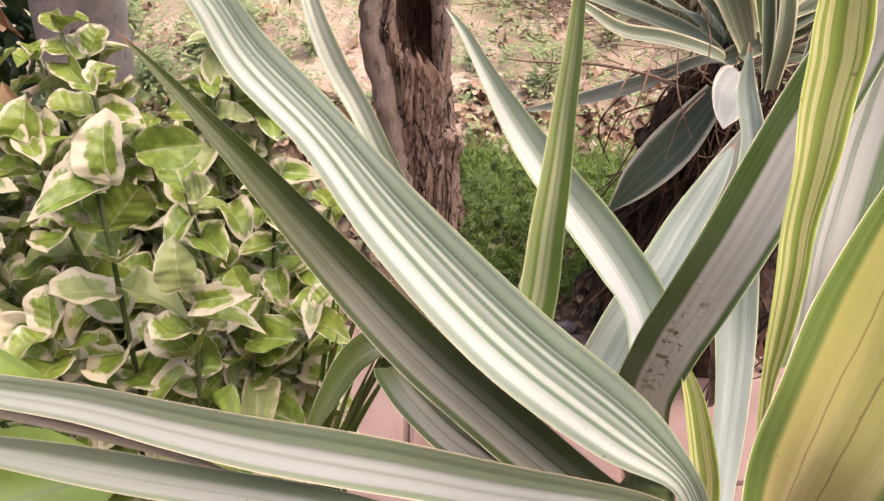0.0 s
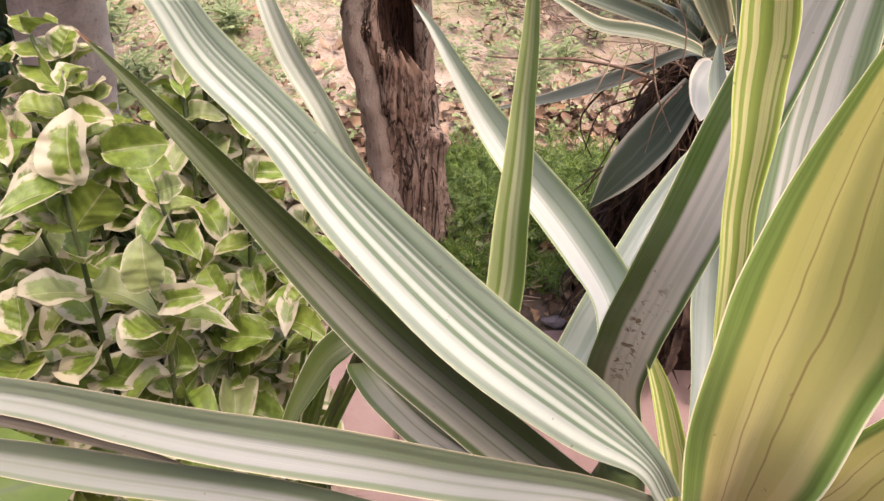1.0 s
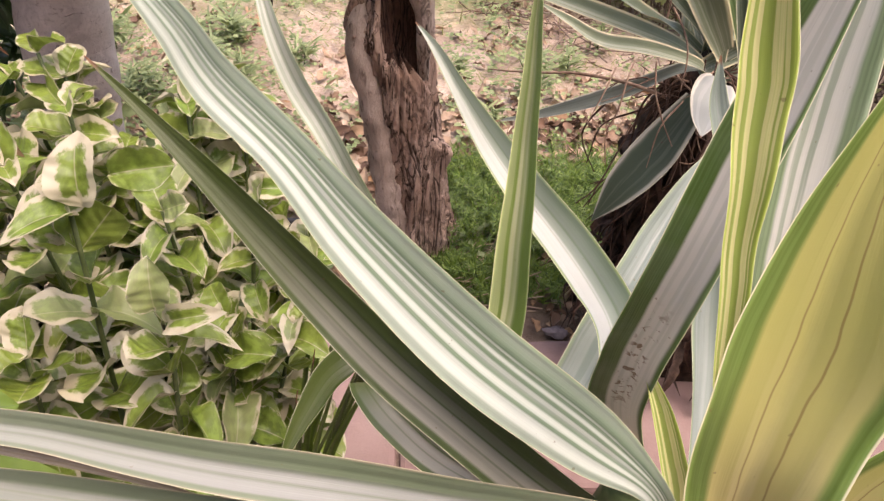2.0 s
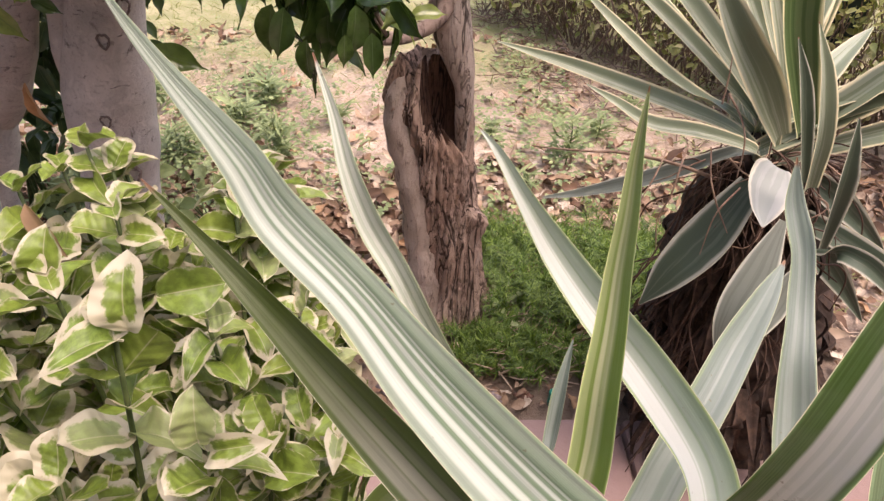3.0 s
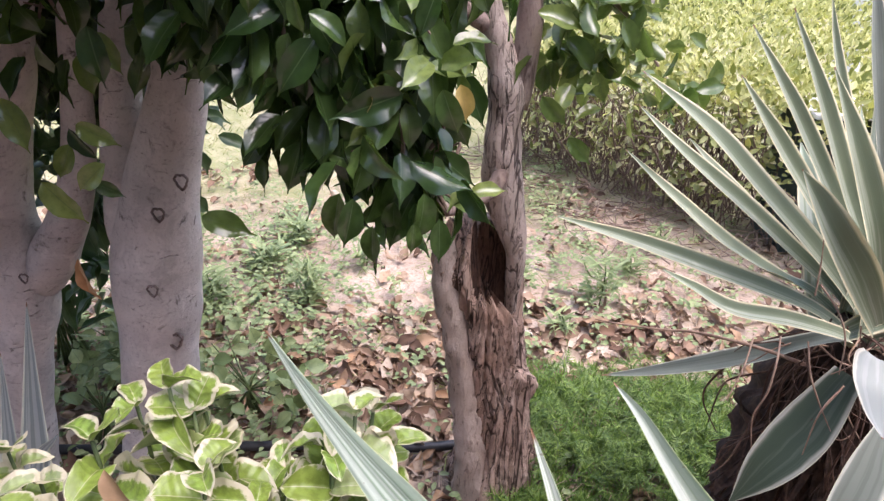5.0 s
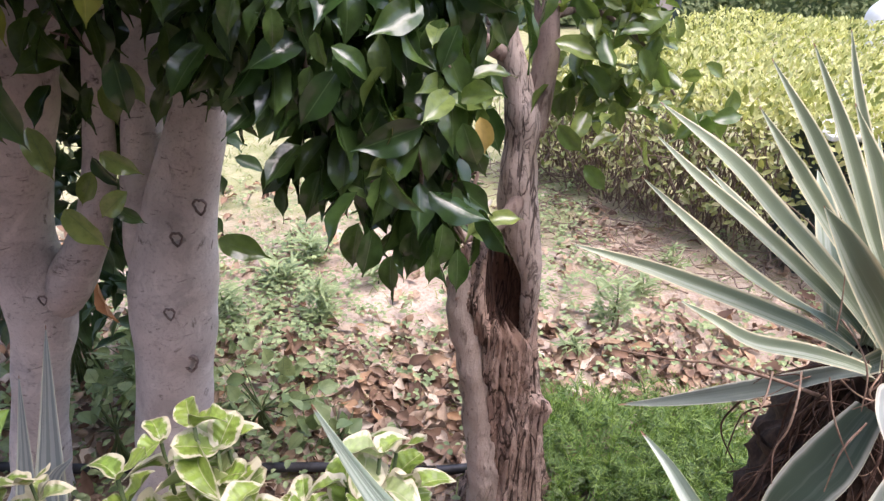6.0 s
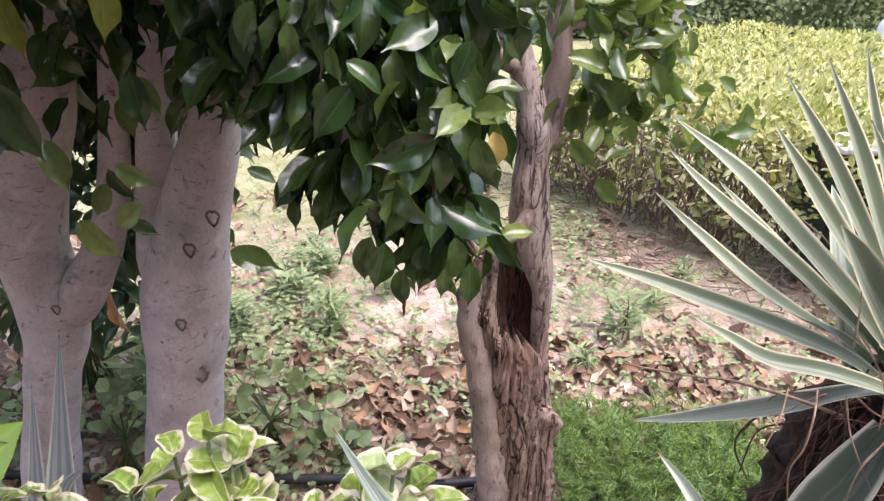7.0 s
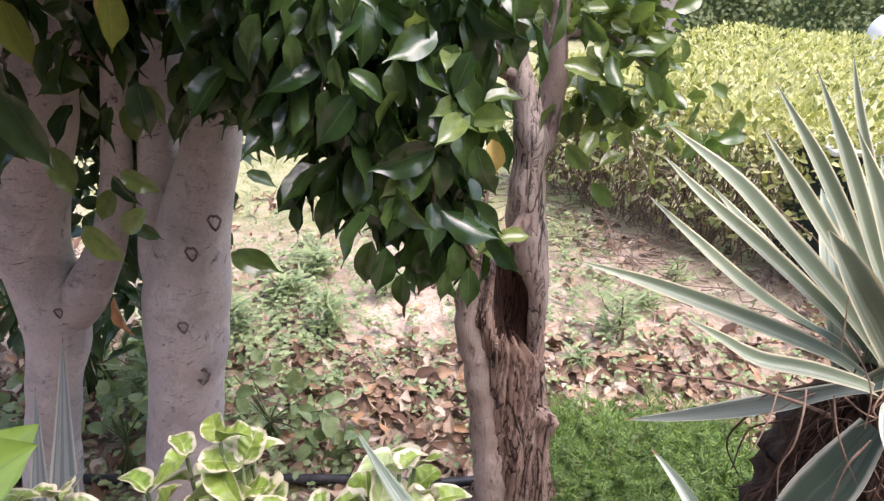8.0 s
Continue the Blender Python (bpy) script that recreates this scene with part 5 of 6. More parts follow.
for k in range(110):
    a = rk.uniform(-3.3, 0.5)
    p = HEART + np.array([math.cos(a) * rk.uniform(0.02, 0.06), math.sin(a) * rk.uniform(0.02, 0.05), rk.uniform(-0.09, 0.02)])
    pts, go = [p], np.array([math.cos(a), math.sin(a), rk.normal(0, 0.5)])
    for i in range(5):
        go = go + rk.normal(0, 0.55, 3) + (0, 0, -0.35)
        p = p + unit(go) * rk.uniform(0.012, 0.035)
        pts.append(p)
    child("root", mesh_of("root", *tube(pts, [0.0016, 0.0012, 0.0007], 4, 20, 0.2, k, False), (M_ROOT if k % 4 else M_ROOTPALE,)), sword)
for k in range(210):
    a, z = rk.uniform(-3.4, 0.6), rk.uniform(0.12, 0.74)
    r1 = 0.035 + 0.22 * (0.78 - z)
    r1 = min(r1, 0.175)
    cx, cy = 0.600 + (0.74 - z) * 0.215, 0.845 + (0.74 - z) * 0.13
    p = np.array([cx + math.cos(a) * r1, cy + math.sin(a) * r1, z])
    out = np.array([math.cos(a), math.sin(a), 0])
    L = rk.uniform(0.08, 0.24)
    q1, q2 = p + out * rk.uniform(0.005, 0.05) + (rk.normal(0, 0.01), 0, -L * 0.4), p + out * rk.uniform(0.0, 0.06) + (rk.normal(0, 0.02), 0, -L)
    q2[2] = max(q2[2], 0.01)
    child("dead_leaf", blade([p, q1, q2], rk.uniform(0.008, 0.026), out + (0, 0, 0.2), 0.3, M_FIBRE if k % 9 else M_ROOT, 0.8, 0.8, 0.1, rk.normal(0, 0.8), 9, 4, 0.0012, 300 + k), sword)
for k in range(150):
    a, z = rk.uniform(-3.1, 0.3), rk.uniform(0.30, 0.75)
    r1 = rk.uniform(0.03, 0.07) + 0.10 * (0.75 - z)
    p = np.array([0.600 + (0.75 - z) * 0.10 + math.cos(a) * r1, 0.855 + (0.75 - z) * 0.1 + math.sin(a) * r1, z])
    pts = [p]
    for i in range(4):
        p = p + np.array([math.cos(a) * rk.uniform(0.0, 0.035) + rk.normal(0, 0.018), math.sin(a) * rk.uniform(0.0, 0.03) + rk.normal(0, 0.015), -rk.uniform(0.015, 0.075)])
        pts.append(p)
    child("root", mesh_of("root", *tube(pts, [0.0022, 0.0017, 0.0010], 5, 22, 0.2, k), (M_ROOT,)), sword)
child("root", mesh_of("root", *tube([(0.52, 0.80, 0.70), (0.46, 0.82, 0.712), (0.40, 0.87, 0.700), (0.36, 0.89, 0.690), (0.31, 0.93, 0.672), (0.28, 0.96, 0.66)], [0.0028, 0.0022, 0.0012], 6, 36, 0.2, 3), (M_ROOTPALE,)), sword)

for pts in (((0.436, 0.740, 0.784), (0.421, 0.710, 0.770), (0.415, 0.700, 0.732), (0.407, 0.700, 0.697), (0.417, 0.700, 0.647)),
            ((0.456, 0.720, 0.792), (0.458, 0.700, 0.760), (0.472, 0.690, 0.727), (0.498, 0.690, 0.685)),
            ((0.476, 0.760, 0.845), (0.486, 0.730, 0.826), (0.490, 0.710, 0.802), (0.490, 0.700, 0.761)),
            ((0.428, 0.780, 0.754), (0.409, 0.750, 0.732), (0.388, 0.730, 0.695)),
            ((0.493, 0.690, 0.753), (0.469, 0.680, 0.719), (0.467, 0.680, 0.657)),
            ((0.467, 0.750, 0.835), (0.469, 0.760, 0.868), (0.469, 0.770, 0.900))):
    child("root", mesh_of("root", *tube(pts, [0.0013, 0.0011, 0.0007], 6, 40, 0.3, 3, fine=40.0), (M_ROOTPALE,)), sword)

spear = thing("sword_leaved_seedling", "young sword-leaved plant with narrow grey-green leaves", "plant", at=(-0.81, 1.03, 0.0))
for k, (tp, w) in enumerate((((-0.655, 1.02, 0.632), 0.075), ((-0.729, 1.02, 0.525), 0.046), ((-0.66, 1.0, 0.36), 0.036))):
    child("leaf", blade([((-0.80, -0.85, -0.79)[k], 1.03, 0.0), ((-0.738, -0.788, -0.74)[k], 1.025, 0.25), tp], w, (0.1, -1, 0.2), 0.15, M_SPEAR, 0.8, 0.8, 0, 0, 22, 9, 0.0014, 60 + k), spear)


# ---- hedge, lawn edge and distance ----
HA, HB = np.array([0.42, 3.75]), np.array([2.05, 1.85])
HU = unit(HB - HA)
HN = np.array([-HU[1], HU[0]]) * -1.0
if HN[1] < 0:
    HN = -HN
OVAL = [leaf_shape(0.050, 0.020, 4, 3, 0.2, c, 0, 0.5, 0.2, s) for s, c in enumerate((0.1, 0.3, -0.1))]


def hedge_place(s, q):
    return HA + HU * s + HN * q


def hedge():
    r = np.random.default_rng(90)
    ob = thing("hedge", "clipped hedge with golden-green tops and bare twiggy foot", "hedge", at=(1.3, 2.8, 0))
    top, low, twigs = [], [], []
    span = float(np.linalg.norm(HB - HA)) + 3.2
    for _ in range(30000):
        s, q = r.uniform(-0.1, span), 2.4 * r.uniform(0, 1) ** 1.3
        x, y = hedge_place(s, q)
        z = 0.705 + 0.05 * noise.noise(Vector((x * 3, y * 3, 0))) - 0.10 * math.exp(-q / 0.08) - abs(r.normal(0, 0.05)) + 0.045 * q
        d = np.array([r.normal(0, 0.6), r.normal(0, 0.6) - 0.2, 0.8])
        top.append(axes((x, y, z), d, (r.normal(0, 0.5), -0.6, 0.7), r.uniform(0.5, 1.05)))
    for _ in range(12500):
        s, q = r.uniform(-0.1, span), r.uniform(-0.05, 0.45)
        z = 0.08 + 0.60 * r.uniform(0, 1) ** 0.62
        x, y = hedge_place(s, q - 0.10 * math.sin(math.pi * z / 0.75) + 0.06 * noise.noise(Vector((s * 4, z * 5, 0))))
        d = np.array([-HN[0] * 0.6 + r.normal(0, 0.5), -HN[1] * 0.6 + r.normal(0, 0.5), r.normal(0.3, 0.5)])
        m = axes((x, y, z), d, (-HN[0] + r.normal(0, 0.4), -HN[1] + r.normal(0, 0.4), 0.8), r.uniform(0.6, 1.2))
        # Leaves under about half a metre take the copy coloured as shade.
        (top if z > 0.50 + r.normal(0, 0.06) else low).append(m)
    for _ in range(1300):
        s, q = r.uniform(-0.1, span), r.uniform(0.0, 0.5)
        a = np.array([*hedge_place(s, q), 0.0])
        b = a + np.array([r.normal(0, 0.10), r.normal(0, 0.10), r.uniform(0.2, 0.36)])
        c = b + np.array([r.normal(0, 0.10), r.normal(0, 0.10), r.uniform(0.15, 0.32)])
        w = r.uniform(0.002, 0.006)
        twigs.append(tube([a, b, c], [w, w * 0.8, w * 0.4], 4, 7, caps=False))
    for _ in range(500):
        s, q, z = r.uniform(-0.1, span), r.uniform(-0.12, 0.3), r.uniform(0.02, 0.4)
        a = np.array([*hedge_place(s, q), z])
        b = a + r.normal(0, 0.09, 3)
        twigs.append(tube([a, (a + b) / 2 + r.normal(0, 0.02, 3), b], [0.003, 0.002], 4, 5, caps=False))
    for _ in range(700):
        s, q = r.uniform(-0.2, span), r.uniform(-0.55, 0.1)
        a = np.array([*hedge_place(s, q), r.uniform(0.0, 0.05)])
        b = a + np.array([r.normal(0, 0.12), r.normal(0, 0.12), r.normal(0.01, 0.02)])
        b[2] = max(b[2], 0.0)
        twigs.append(tube([a, (a + b) / 2 + r.normal(0, 0.015, 3), b], [0.0035, 0.002], 4, 5, caps=False))
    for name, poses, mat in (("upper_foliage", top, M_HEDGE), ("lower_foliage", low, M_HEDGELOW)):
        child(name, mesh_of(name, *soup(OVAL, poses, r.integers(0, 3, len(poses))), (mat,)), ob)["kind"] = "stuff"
    child("twig_tangle", mesh_of("twig_tangle", *join(*twigs), (M_TWIG,)), ob)["kind"] = "stuff"
    return ob


hedge()


def far_hedge():
    r = np.random.default_rng(91)
    ob = thing("far_hedge", "tall dark green hedge at the end of the lawn", "hedge", at=(2, 11, 0))
    poses = []
    big = [leaf_shape(0.085, 0.045, 4, 3, 0.2, 0.2, 0, 0.5, 0.2, s) for s in range(3)]
    for _ in range(26000):
        x = r.uniform(-9, 14)
        z = r.uniform(0, 2.1 + 0.25 * noise.noise(Vector((x * 1.3, 3, 0))))
        y = 11 + 0.25 * noise.noise(Vector((x, 0, z * 2))) + r.uniform(0, 0.4)
        poses.append(axes((x, y, z), r.normal(0, 1, 3), (r.normal(0, 0.5), -1, 0.5), r.uniform(0.7, 1.4)))
    child("foliage", mesh_of("foliage", *soup(big, poses, r.integers(0, 3, len(poses))), (M_FAR,)), ob)["kind"] = "stuff"
    # Solid dark block added behind the leaves, standing for the hedge's inner shade.
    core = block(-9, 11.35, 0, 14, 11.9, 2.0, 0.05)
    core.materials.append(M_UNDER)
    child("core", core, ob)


far_hedge()
wall = block(2.35, 8.8, 0.0, 2.82, 9.1, 1.1, 0.02)
wall.materials.append(M_WALL)
tagged(new("gate_pier", wall), "weathered pinkish plastered pier beyond the hedge", "pier")
post = tube([(2.86, 8.8, 0), (2.86, 8.8, 1.1)], [0.05, 0.05], 10, 6)
tagged(new("dark_post", mesh_of("dark_post", *post, (M_BOX,))), "dark metal post beyond the hedge", "post")
wp = tube([(3.68, 6, 0), (3.68, 6, 0.4), (3.68, 6, 0.75), (3.68, 6, 0.86)], [0.11, 0.11, 0.10, 0.03], 16, 30)
tagged(new("white_bollard", mesh_of("white_bollard", *wp, (M_WHITEPOST,))), "white painted bollard beyond the hedge", "bollard")
box = thing("utility_box", "dark green metal box with a pale lid", "box", at=(1.5, 2.2, 0))
for nm, me, mat in (("body", block(1.475, 2.52, 0.0, 1.80, 2.80, 0.575, 0.01), M_BOX), ("lid", block(1.46, 2.50, 0.579, 1.82, 2.82, 0.600, 0.006), M_WHITEPOST)):
    me.materials.append(mat)
    child(nm, me, box)


# ---- undergrowth, weeds, litter ----
def stuff(name, label, category, bits, mat):
    return tagged(new(name, mesh_of(name, *bits, (mat,))), label, category, kind="stuff")


def low(x, y):
    return 0.022 * noise.noise(Vector((x * 2.3, y * 2.3, 0))) + 0.010 * noise.noise(Vector((x * 9, y * 9, 3))) - 0.012


rg = np.random.default_rng(61)
DRY = [leaf_shape(0.062, 0.030, 6, 4, 0.45, c, 0.16, 0.48, 0.4, s) for s, c in enumerate((0.3, 0.6, -0.4, 0.9, 0.1))]
poses = []
while len(poses) < 3700:
    x, y = rg.uniform(-1.8, 1.9), rg.uniform(1.08, 3.4)
    dens = math.exp(-((y - 1.66) / 0.33) ** 2) + 0.05 + 0.45 * noise.noise(Vector((x * 2.2, y * 2.2, 7)))
    if rg.uniform(0, 1) > dens:
        continue
    a = rg.uniform(0, 6.28)
    poses.append(axes((x, y, max(low(x, y), -0.012) + rg.uniform(0.006, 0.03)), (math.cos(a), math.sin(a), rg.normal(0, 0.25)), (rg.normal(0, 0.4), rg.normal(0, 0.4), 1 if rg.uniform() < 0.8 else -1), rg.uniform(0.6, 1.4)))
stuff("leaf_litter", "brown and tan fallen leaves over the soil", "fallen leaves", soup(DRY, poses, rg.integers(0, 5, len(poses))), M_LITTER)

CLOVER = [leaf_shape(0.022, 0.012, 5, 3, 0.2, c, 0.05, 0.55, 0.1, s) for s, c in enumerate((0.2, 0.4, 0.0))]
poses = []
while len(poses) < 9000:
    x, y = rg.uniform(-1.9, 1.6), rg.uniform(1.15, 3.6)
    dens = 0.70 * math.exp(-((x + 0.65) / 0.5) ** 2) * math.exp(-((y - 2.0) / 0.75) ** 2) + 0.36 * math.exp(-((x - 0.6) / 0.45) ** 2 - ((y - 2.3) / 0.45) ** 2) + 0.03
    dens += 0.30 * noise.noise(Vector((x * 2.6, y * 2.6, 20)))
    if rg.uniform(0, 1) > dens:
        continue
    h = rg.uniform(0.01, 0.075)
    for _ in range(5):
        a = rg.uniform(0, 6.28)
        poses.append(axes((x + rg.normal(0, 0.014), y + rg.normal(0, 0.012), h + rg.normal(0, 0.008)), (math.cos(a), math.sin(a), 0.15), (rg.normal(0, 0.3), rg.normal(0, 0.3) - 0.2, 1), rg.uniform(0.6, 1.3)))
stuff("ground_weeds", "low small-leaved green weeds among fallen leaves", "weeds", soup(CLOVER, poses, rg.integers(0, 3, len(poses))), M_WEED)

STRAW = [(np.array([(-0.5, 0, 0), (0.5, 0, 0), (0.32, 0.55, 0.06), (-0.32, 0.55, 0.06), (0, 1, -0.02)]) * np.array([0.006, 0.09, 0.09]), [(0, 1, 2, 3), (3, 2, 4)], np.array([(0, 0), (1, 0), (0.9, 0.5), (0.1, 0.5), (0.5, 1)]))]
poses = []
for _ in range(15000):
    x, y = rg.uniform(-4.5, 1.6), 2.0 + 3.2 * rg.uniform(0, 1) ** 0.8
    if rg.uniform() > 0.25 + min(0.7, max(0, (y - 2.6) * 0.6)) + 0.3 * noise.noise(Vector((x * 1.7, y * 1.7, 30))):
        continue
    poses.append(axes((x, y, -0.012), (rg.normal(0, 0.8), rg.normal(0, 0.8), 0.6), (rg.normal(0, 1), rg.normal(0, 1), 0.4), rg.uniform(0.3, 0.8)))
for _ in range(3000):
    x, y = rg.uniform(-1.3, 1.5), rg.uniform(1.25, 3.2)
    a = rg.uniform(0, 6.28)
    poses.append(axes((x, y, low(x, y) + 0.012), (math.cos(a), math.sin(a), 0.05), (0, 0, 1), rg.uniform(0.3, 1.0)))
stuff("lawn_grass", "short dry green grass of the lawn", "grass", soup(STRAW, poses, [0] * len(poses)), M_GRASS)
poses = []
for _ in range(12000):
    x, y = rg.uniform(-1.2, 1.6), rg.uniform(1.2, 3.3)
    if noise.noise(Vector((x * 3, y * 3, 50))) < rg.normal(-0.05, 0.2):
        continue
    a = rg.uniform(0, 6.28)
    poses.append(axes((x, y, low(x, y) + rg.uniform(0.008, 0.02)), (math.cos(a), math.sin(a), rg.normal(0.03, 0.08)), (0, 0, 1), rg.uniform(0.25, 0.8)))
stuff("loose_straw", "loose pale straw and grass clippings on the soil", "straw", soup(STRAW, poses, [0] * len(poses)), M_STRAW)


def tuft(name, label, x, y, h, n, mat, spread, category="weed", up=1.6):
    """An upright weed: a stem with narrow leaves all round."""
    ob = thing(name, label, category, at=(x, y, 0))
    r = np.random.default_rng(int(abs(x * 100) + y * 1000))
    ob_poses = []
    for _ in range(n):
        z = h * r.uniform(0.05, 1.0)
        a = r.uniform(0, 6.28)
        ob_poses.append(axes((x + r.normal(0, spread * 0.25), y + r.normal(0, spread * 0.25), z * 0.8), (math.cos(a), math.sin(a), up * r.uniform(0.1, 0.7)), (r.normal(0, 0.4), -0.3, 1), r.uniform(0.6, 1.2) * spread / 0.07))
    narrow = [leaf_shape(0.07, 0.008, 5, 3, 0.2, 0.35, 0, 0.4, 0.2, s) for s in range(2)]
    child("leaves", mesh_of("leaves", *soup(narrow, ob_poses, r.integers(0, 2, n)), (mat,)), ob)["kind"] = "stuff"
    child("stem", mesh_of("stem", *tube([(x, y, -0.01), (x + 0.005, y, h * 0.5), (x, y, h * 0.85)], [0.003, 0.0025, 0.0015], 5, 8), (M_STEM,)), ob)


for x, y, h, n, sp in ((-0.42, 2.02, 0.20, 130, 0.08), (0.62, 2.08, 0.20, 90, 0.08), (-0.62, 2.25, 0.14, 110, 0.09), (-0.75, 2.0, 0.16, 110, 0.09), (-0.25, 2.35, 0.10, 70, 0.08), (-0.55, 2.5, 0.12, 110, 0.10), (0.95, 2.5, 0.14, 60, 0.07), (0.2, 2.6, 0.08, 50, 0.07), (0.45, 1.9, 0.07, 60, 0.06), (0.78, 2.3, 0.09, 70, 0.07), (0.35, 2.25, 0.07, 60, 0.06), (-1.0, 2.45, 0.14, 90, 0.1), (-0.85, 1.6, 0.2, 90, 0.1)):
    tuft("grassy_weed", "tuft of narrow-leaved light green weed", x, y, h, n, M_WEED, sp)


def fern(cx, cy, rx, ry, h, n, seed, label):
    """Straggling feathery sprays: thin arching stems set with needles, in uneven clumps with dead straw between."""
    r = np.random.default_rng(seed)
    ob = thing("asparagus_fern", label, "fern", at=(cx, cy, 0))
    needle = (np.array([(-0.0018, 0, 0), (0.0018, 0, 0), (0, 0.036, 0.002)]), [(0, 1, 2)], np.array([(0, 0), (1, 0), (0.5, 1)]))
    poses, stems, straw = [], [], []
    clumps = [(r.uniform(-1, 1), r.uniform(-1, 1), r.uniform(0.5, 1.3)) for _ in range(max(5, n // 16))]
    for _ in range(n):
        ux, uy, tall = clumps[int(r.integers(len(clumps)))]
        foot = np.array([cx + ux * rx + r.normal(0, 0.035), cy + uy * ry + r.normal(0, 0.03), 0.0])
        b = r.uniform(0, 6.28)
        L = h * tall * r.uniform(0.55, 1.3)
        out = np.array([math.cos(b), math.sin(b), 0]) * L * r.uniform(0.4, 0.9)
        pts = spline([foot, foot + out * 0.35 + (0, 0, L * 0.6), foot + out + (0, 0, L * r.uniform(0.35, 0.9))], 18)
        stems.append(tube(pts[::5], [0.0012, 0.0007], 3, 6, caps=False))
        for i, (p, d) in enumerate(zip(pts[3:], np.gradient(pts, axis=0)[3:])):
            for _ in range(4):
                poses.append(axes(p, unit(d) * 0.7 + unit(r.normal(0, 1, 3)), (r.normal(0, 0.4), -0.5, 1), r.uniform(0.6, 1.2) * (1.15 - 0.5 * i / 15)))
    for _ in range(n // 5):
        p = np.array([cx + r.uniform(-1, 1) * rx, cy + r.uniform(-1.2, 0.6) * ry, r.uniform(0.0, 0.05)])
        q = p + np.array([r.normal(0, 0.05), r.normal(0, 0.04), r.uniform(0.0, 0.05)])
        straw.append(tube([p, (p + q) / 2 + r.normal(0, 0.006, 3), q], [0.0016, 0.0009], 4, 6, caps=False))
    child("sprays", mesh_of("sprays", *soup([needle], poses, [0] * len(poses)), (M_FERN,)), ob)["kind"] = "stuff"
    child("stem_tangle", mesh_of("stem_tangle", *join(*stems), (M_STEM,)), ob)["kind"] = "stuff"
    child("dead_straw", mesh_of("dead_straw", *join(*straw), (M_STRAW,)), ob)["kind"] = "stuff"


fern(0.50, 1.40, 0.22, 0.20, 0.15, 330, 1, "low mound of green feathery asparagus fern with dead straw")
fern(0.72, 1.28, 0.18, 0.18, 0.16, 240, 2, "low mound of green feathery asparagus fern with dead straw")
fern(0.34, 1.14, 0.15, 0.08, 0.09, 130, 3, "thin straggling green fern at the trunk's foot")


def undergrowth(name, label, blobs, seed, mat, shapes):
    r = np.random.default_rng(seed)
    c0 = blobs[0][0]
    ob = thing(name, label, "shrub", at=(c0[0], c0[1], 0))
    poses, stems = [], []
    for c, rad, n in blobs:
        for p, d in cloud(c, rad, n, r):
            p[2] = max(p[2], 0.02)
            poses.append(axes(p, d + r.normal(0, 0.5, 3) + (0, 0, -0.3), (d[0], -0.5, 0.8) + r.normal(0, 0.3, 3), r.uniform(0.6, 1.1)))
        for _ in range(10):
            e = np.array(c) + r.normal(0, 0.5, 3) * np.array(rad)
            stems.append(tube([(c[0] + r.normal(0, 0.03), c[1], 0.0), (c[0], c[1], max(0.03, c[2] * 0.6)), e], [0.005, 0.003, 0.0015], 5, 8))
    child("foliage", mesh_of("foliage", *soup(shapes, poses, r.integers(0, len(shapes), len(poses))), (mat,)), ob)["kind"] = "stuff"
    child("stem_tangle", mesh_of("stem_tangle", *join(*stems), (M_STEM,)), ob)["kind"] = "stuff"


undergrowth("fig_undergrowth", "dark leafy fig shoots behind the trunks", [((-1.05, 1.65, 0.45), (0.24, 0.12, 0.30), 130), ((-0.72, 1.46, 0.42), (0.10, 0.05, 0.16), 22), ((-1.5, 1.8, 0.6), (0.35, 0.2, 0.5), 350), ((-0.80, 1.62, 0.80), (0.27, 0.10, 0.30), 330), ((-1.2, 1.65, 0.95), (0.3, 0.12, 0.3), 300)], 8, M_UNDER, FIG)
undergrowth("broad_leaved_weed", "broad-leaved grey-green weed on the litter", [((-0.46, 1.45, 0.16), (0.16, 0.1, 0.10), 46), ((-0.62, 1.40, 0.14), (0.14, 0.08, 0.10), 36), ((-0.25, 1.42, 0.06), (0.12, 0.06, 0.05), 26), ((-0.1, 1.12, 0.04), (0.1, 0.04, 0.04), 18), ((-0.82, 1.62, 0.10), (0.20, 0.16, 0.08), 90), ((-1.0, 1.40, 0.12), (0.16, 0.10, 0.10), 50), ((-0.78, 1.32, 0.20), (0.07, 0.03, 0.08), 14)], 9, M_WEED, [leaf_shape(0.06, 0.042, 6, 5, 0.15, 0.2, 0.05, 0.42, 0.3, s) for s in range(3)])

cup = tube([(0.405, 0.965, 0.0), (0.405, 0.965, 0.004), (0.406, 0.965, 0.022), (0.407, 0.966, 0.040), (0.407, 0.966, 0.038), (0.406, 0.965, 0.012)], [0.007, 0.0092, 0.0098, 0.0108, 0.0098, 0.007], 18, 30)
tagged(new("plastic_cup", mesh_of("plastic_cup", *cup, (M_TEAL,))), "small teal plastic cup on the ground beside the paving", "cup")
bme = block(0.84, 0.84, 0.03, 1.05, 0.94, 0.10, 0.007, 0.004, 3)
bme.materials.append(M_BRICK)
tagged(new("loose_brick", bme), "loose red brick on the paving", "brick")


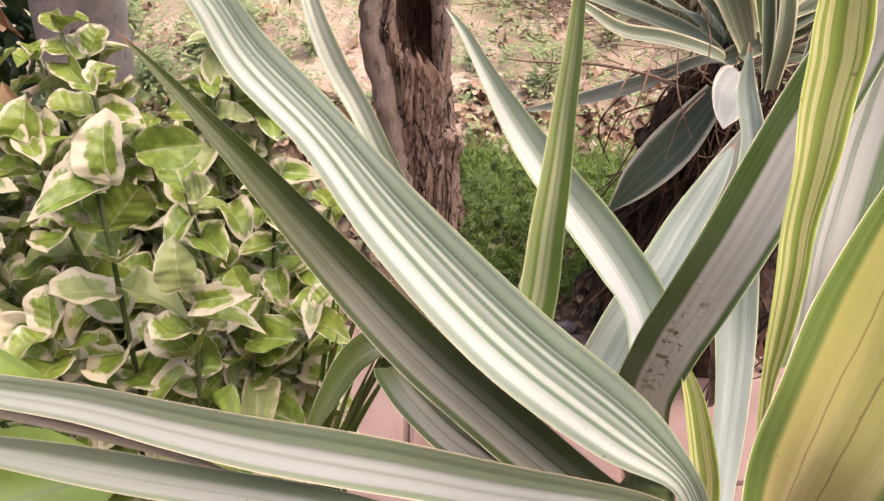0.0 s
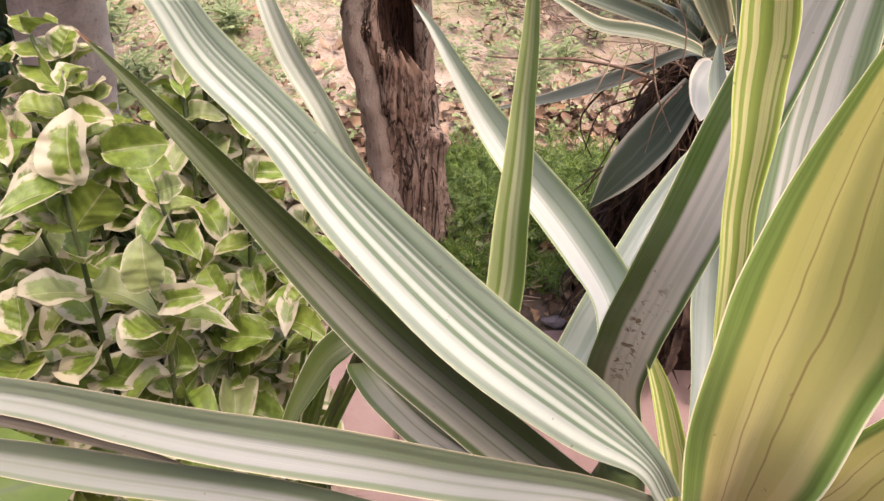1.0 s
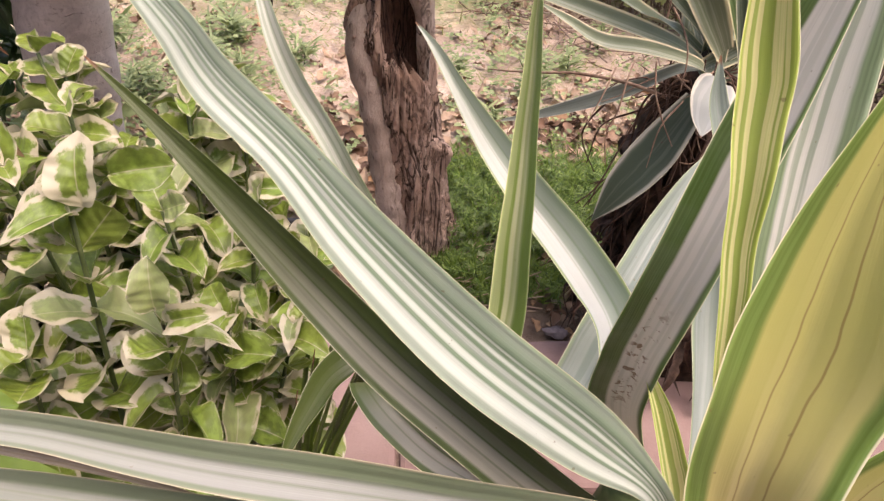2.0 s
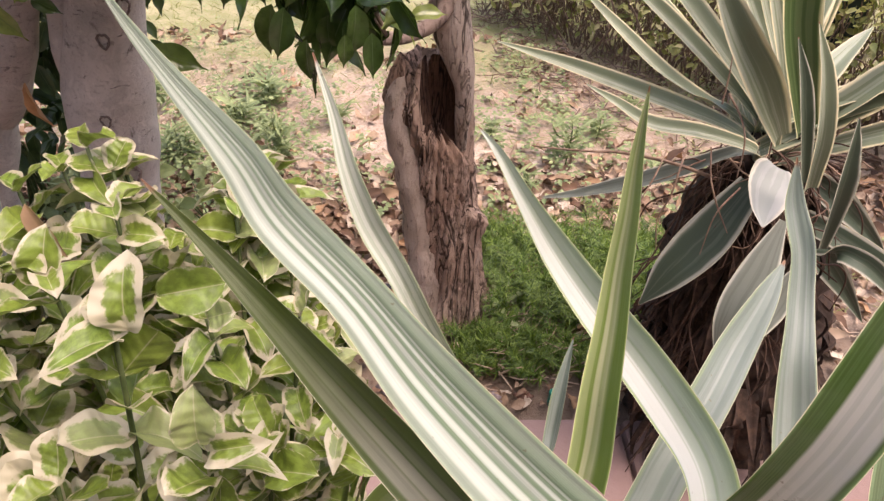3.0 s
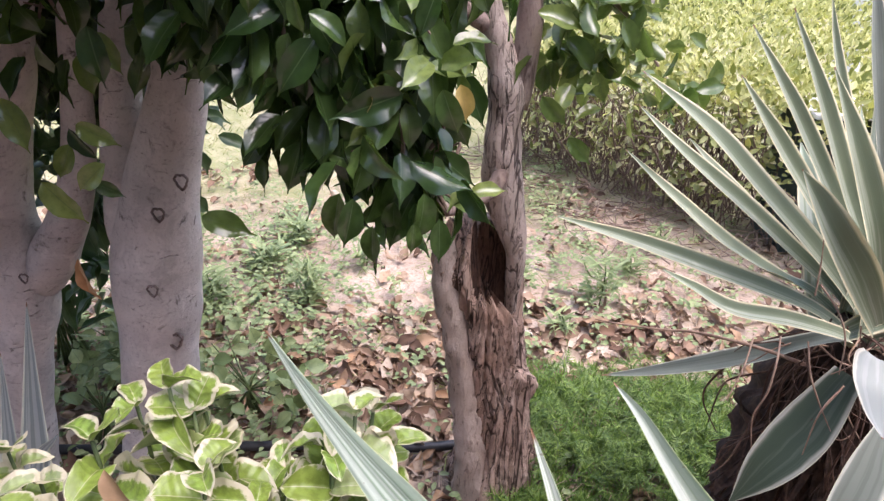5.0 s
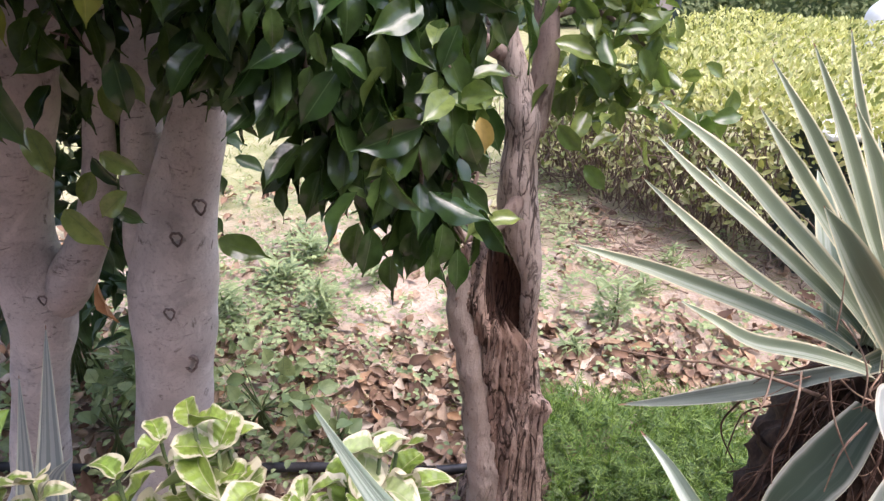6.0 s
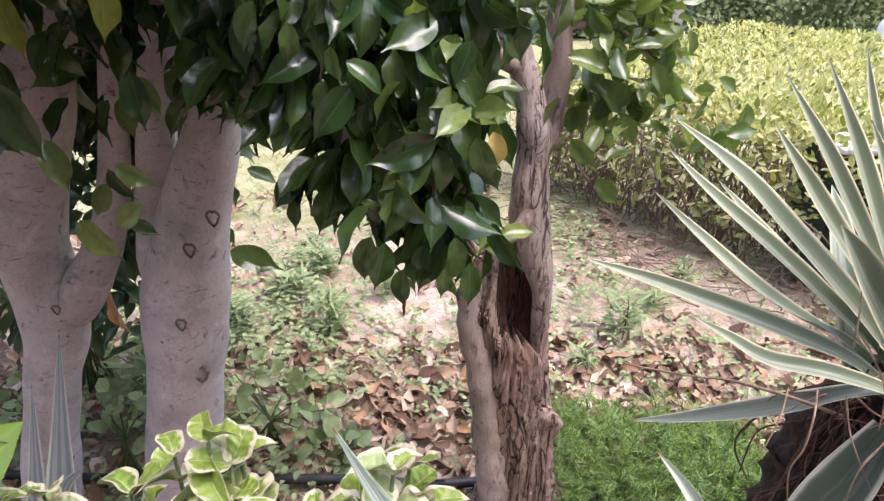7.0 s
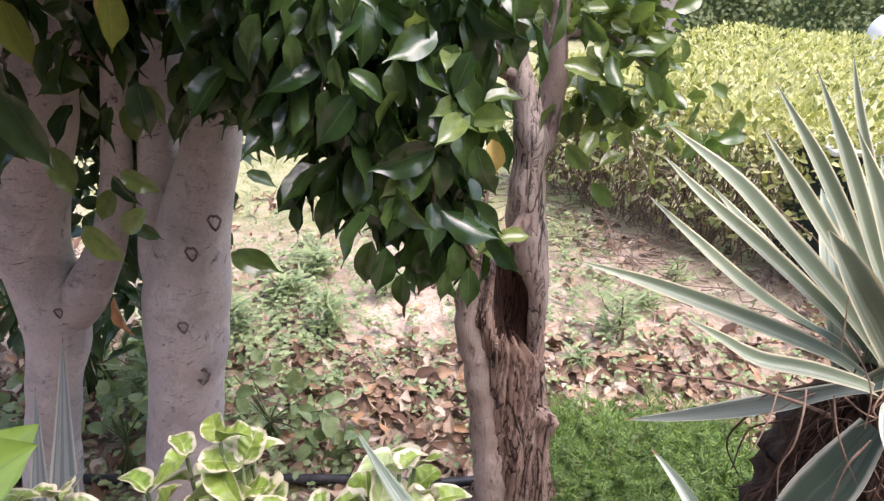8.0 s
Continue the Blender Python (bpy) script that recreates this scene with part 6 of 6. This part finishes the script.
def loose_stone(x, y, w, d, h, seed, mat, label):
    """A rounded lump of stone, half sunk."""
    v, f = [], []
    for i in range(9):
        b = -0.5 * math.pi + math.pi * i / 8
        for j in range(14):
            a = 2 * math.pi * j / 14
            q = Vector((math.cos(a) * math.cos(b), math.sin(a) * math.cos(b), math.sin(b)))
            k = 1 + 0.6 * noise.noise(q * 1.5 + Vector((seed, 0, 0))) + 0.12 * noise.noise(q * 5 + Vector((seed, 3, 0)))
            k *= 1 / max(0.55, abs(q.x) + abs(q.y) * 0.8 + abs(q.z) * 0.9)
            v.append((x + q.x * k * w / 2, y + q.y * k * d / 2, max(-0.02, h * 0.3 + q.z * k * h * 0.6)))
    for i in range(8):
        for j in range(14):
            f.append((i * 14 + j, i * 14 + (j + 1) % 14, (i + 1) * 14 + (j + 1) % 14, (i + 1) * 14 + j))
    tagged(new("loose_stone", mesh_of("loose_stone", v, f, [(0, 0)] * len(v), (mat,))), label, "stone", "loose stones")


for k, (x, y, w, d, h) in enumerate(((0.275, 0.965, 0.06, 0.045, 0.035), (0.345, 0.985, 0.045, 0.03, 0.02), (0.50, 0.95, 0.07, 0.05, 0.018), (0.74, 0.985, 0.07, 0.05, 0.03), (0.60, 1.0, 0.045, 0.04, 0.03), (0.18, 0.975, 0.05, 0.04, 0.03), (0.03, 1.0, 0.06, 0.05, 0.04))):
    if k in (1, 4):
        loose_stone(x, y, w, d, h, k * 7, M_BRICK, "small reddish-brown stone on the soil")
    else:
        loose_stone(x, y, w, d, h, k * 7, M_PEBBLE, "grey-pink loose stone at the edge of the paving")

# dead stalks and fallen leaves at the edge of the paving
rd = np.random.default_rng(83)
bits = []
for _ in range(70):
    p = np.array([rd.uniform(0.12, 0.50), rd.uniform(1.0, 1.16), rd.uniform(0.005, 0.03)])
    q = p + np.array([rd.normal(0.03, 0.03), rd.normal(0.0, 0.03), rd.uniform(0.0, 0.045)])
    bits.append(tube([p, (p + q) / 2 + rd.normal(0, 0.004, 3), q], [0.0026, 0.0014], 5, 6, caps=False))
stuff("dead_stalks", "pale dead grass stalks lying over the soil", "straw", join(*bits), M_STRAW)
poses = []
for _ in range(260):
    x, y = rd.uniform(-0.3, 1.0), rd.uniform(0.93, 1.2)
    a = rd.uniform(0, 6.28)
    poses.append(axes((x, y, max(low(x, y), 0.0) + rd.uniform(0.006, 0.02)), (math.cos(a), math.sin(a), rd.normal(0, 0.25)), (rd.normal(0, 0.4), rd.normal(0, 0.4), 1), rd.uniform(0.35, 0.8)))
stuff("dry_leaves", "small brown dry leaves along the paving's edge", "fallen leaves", soup(DRY, poses, rd.integers(0, 5, len(poses))), M_LITTER)
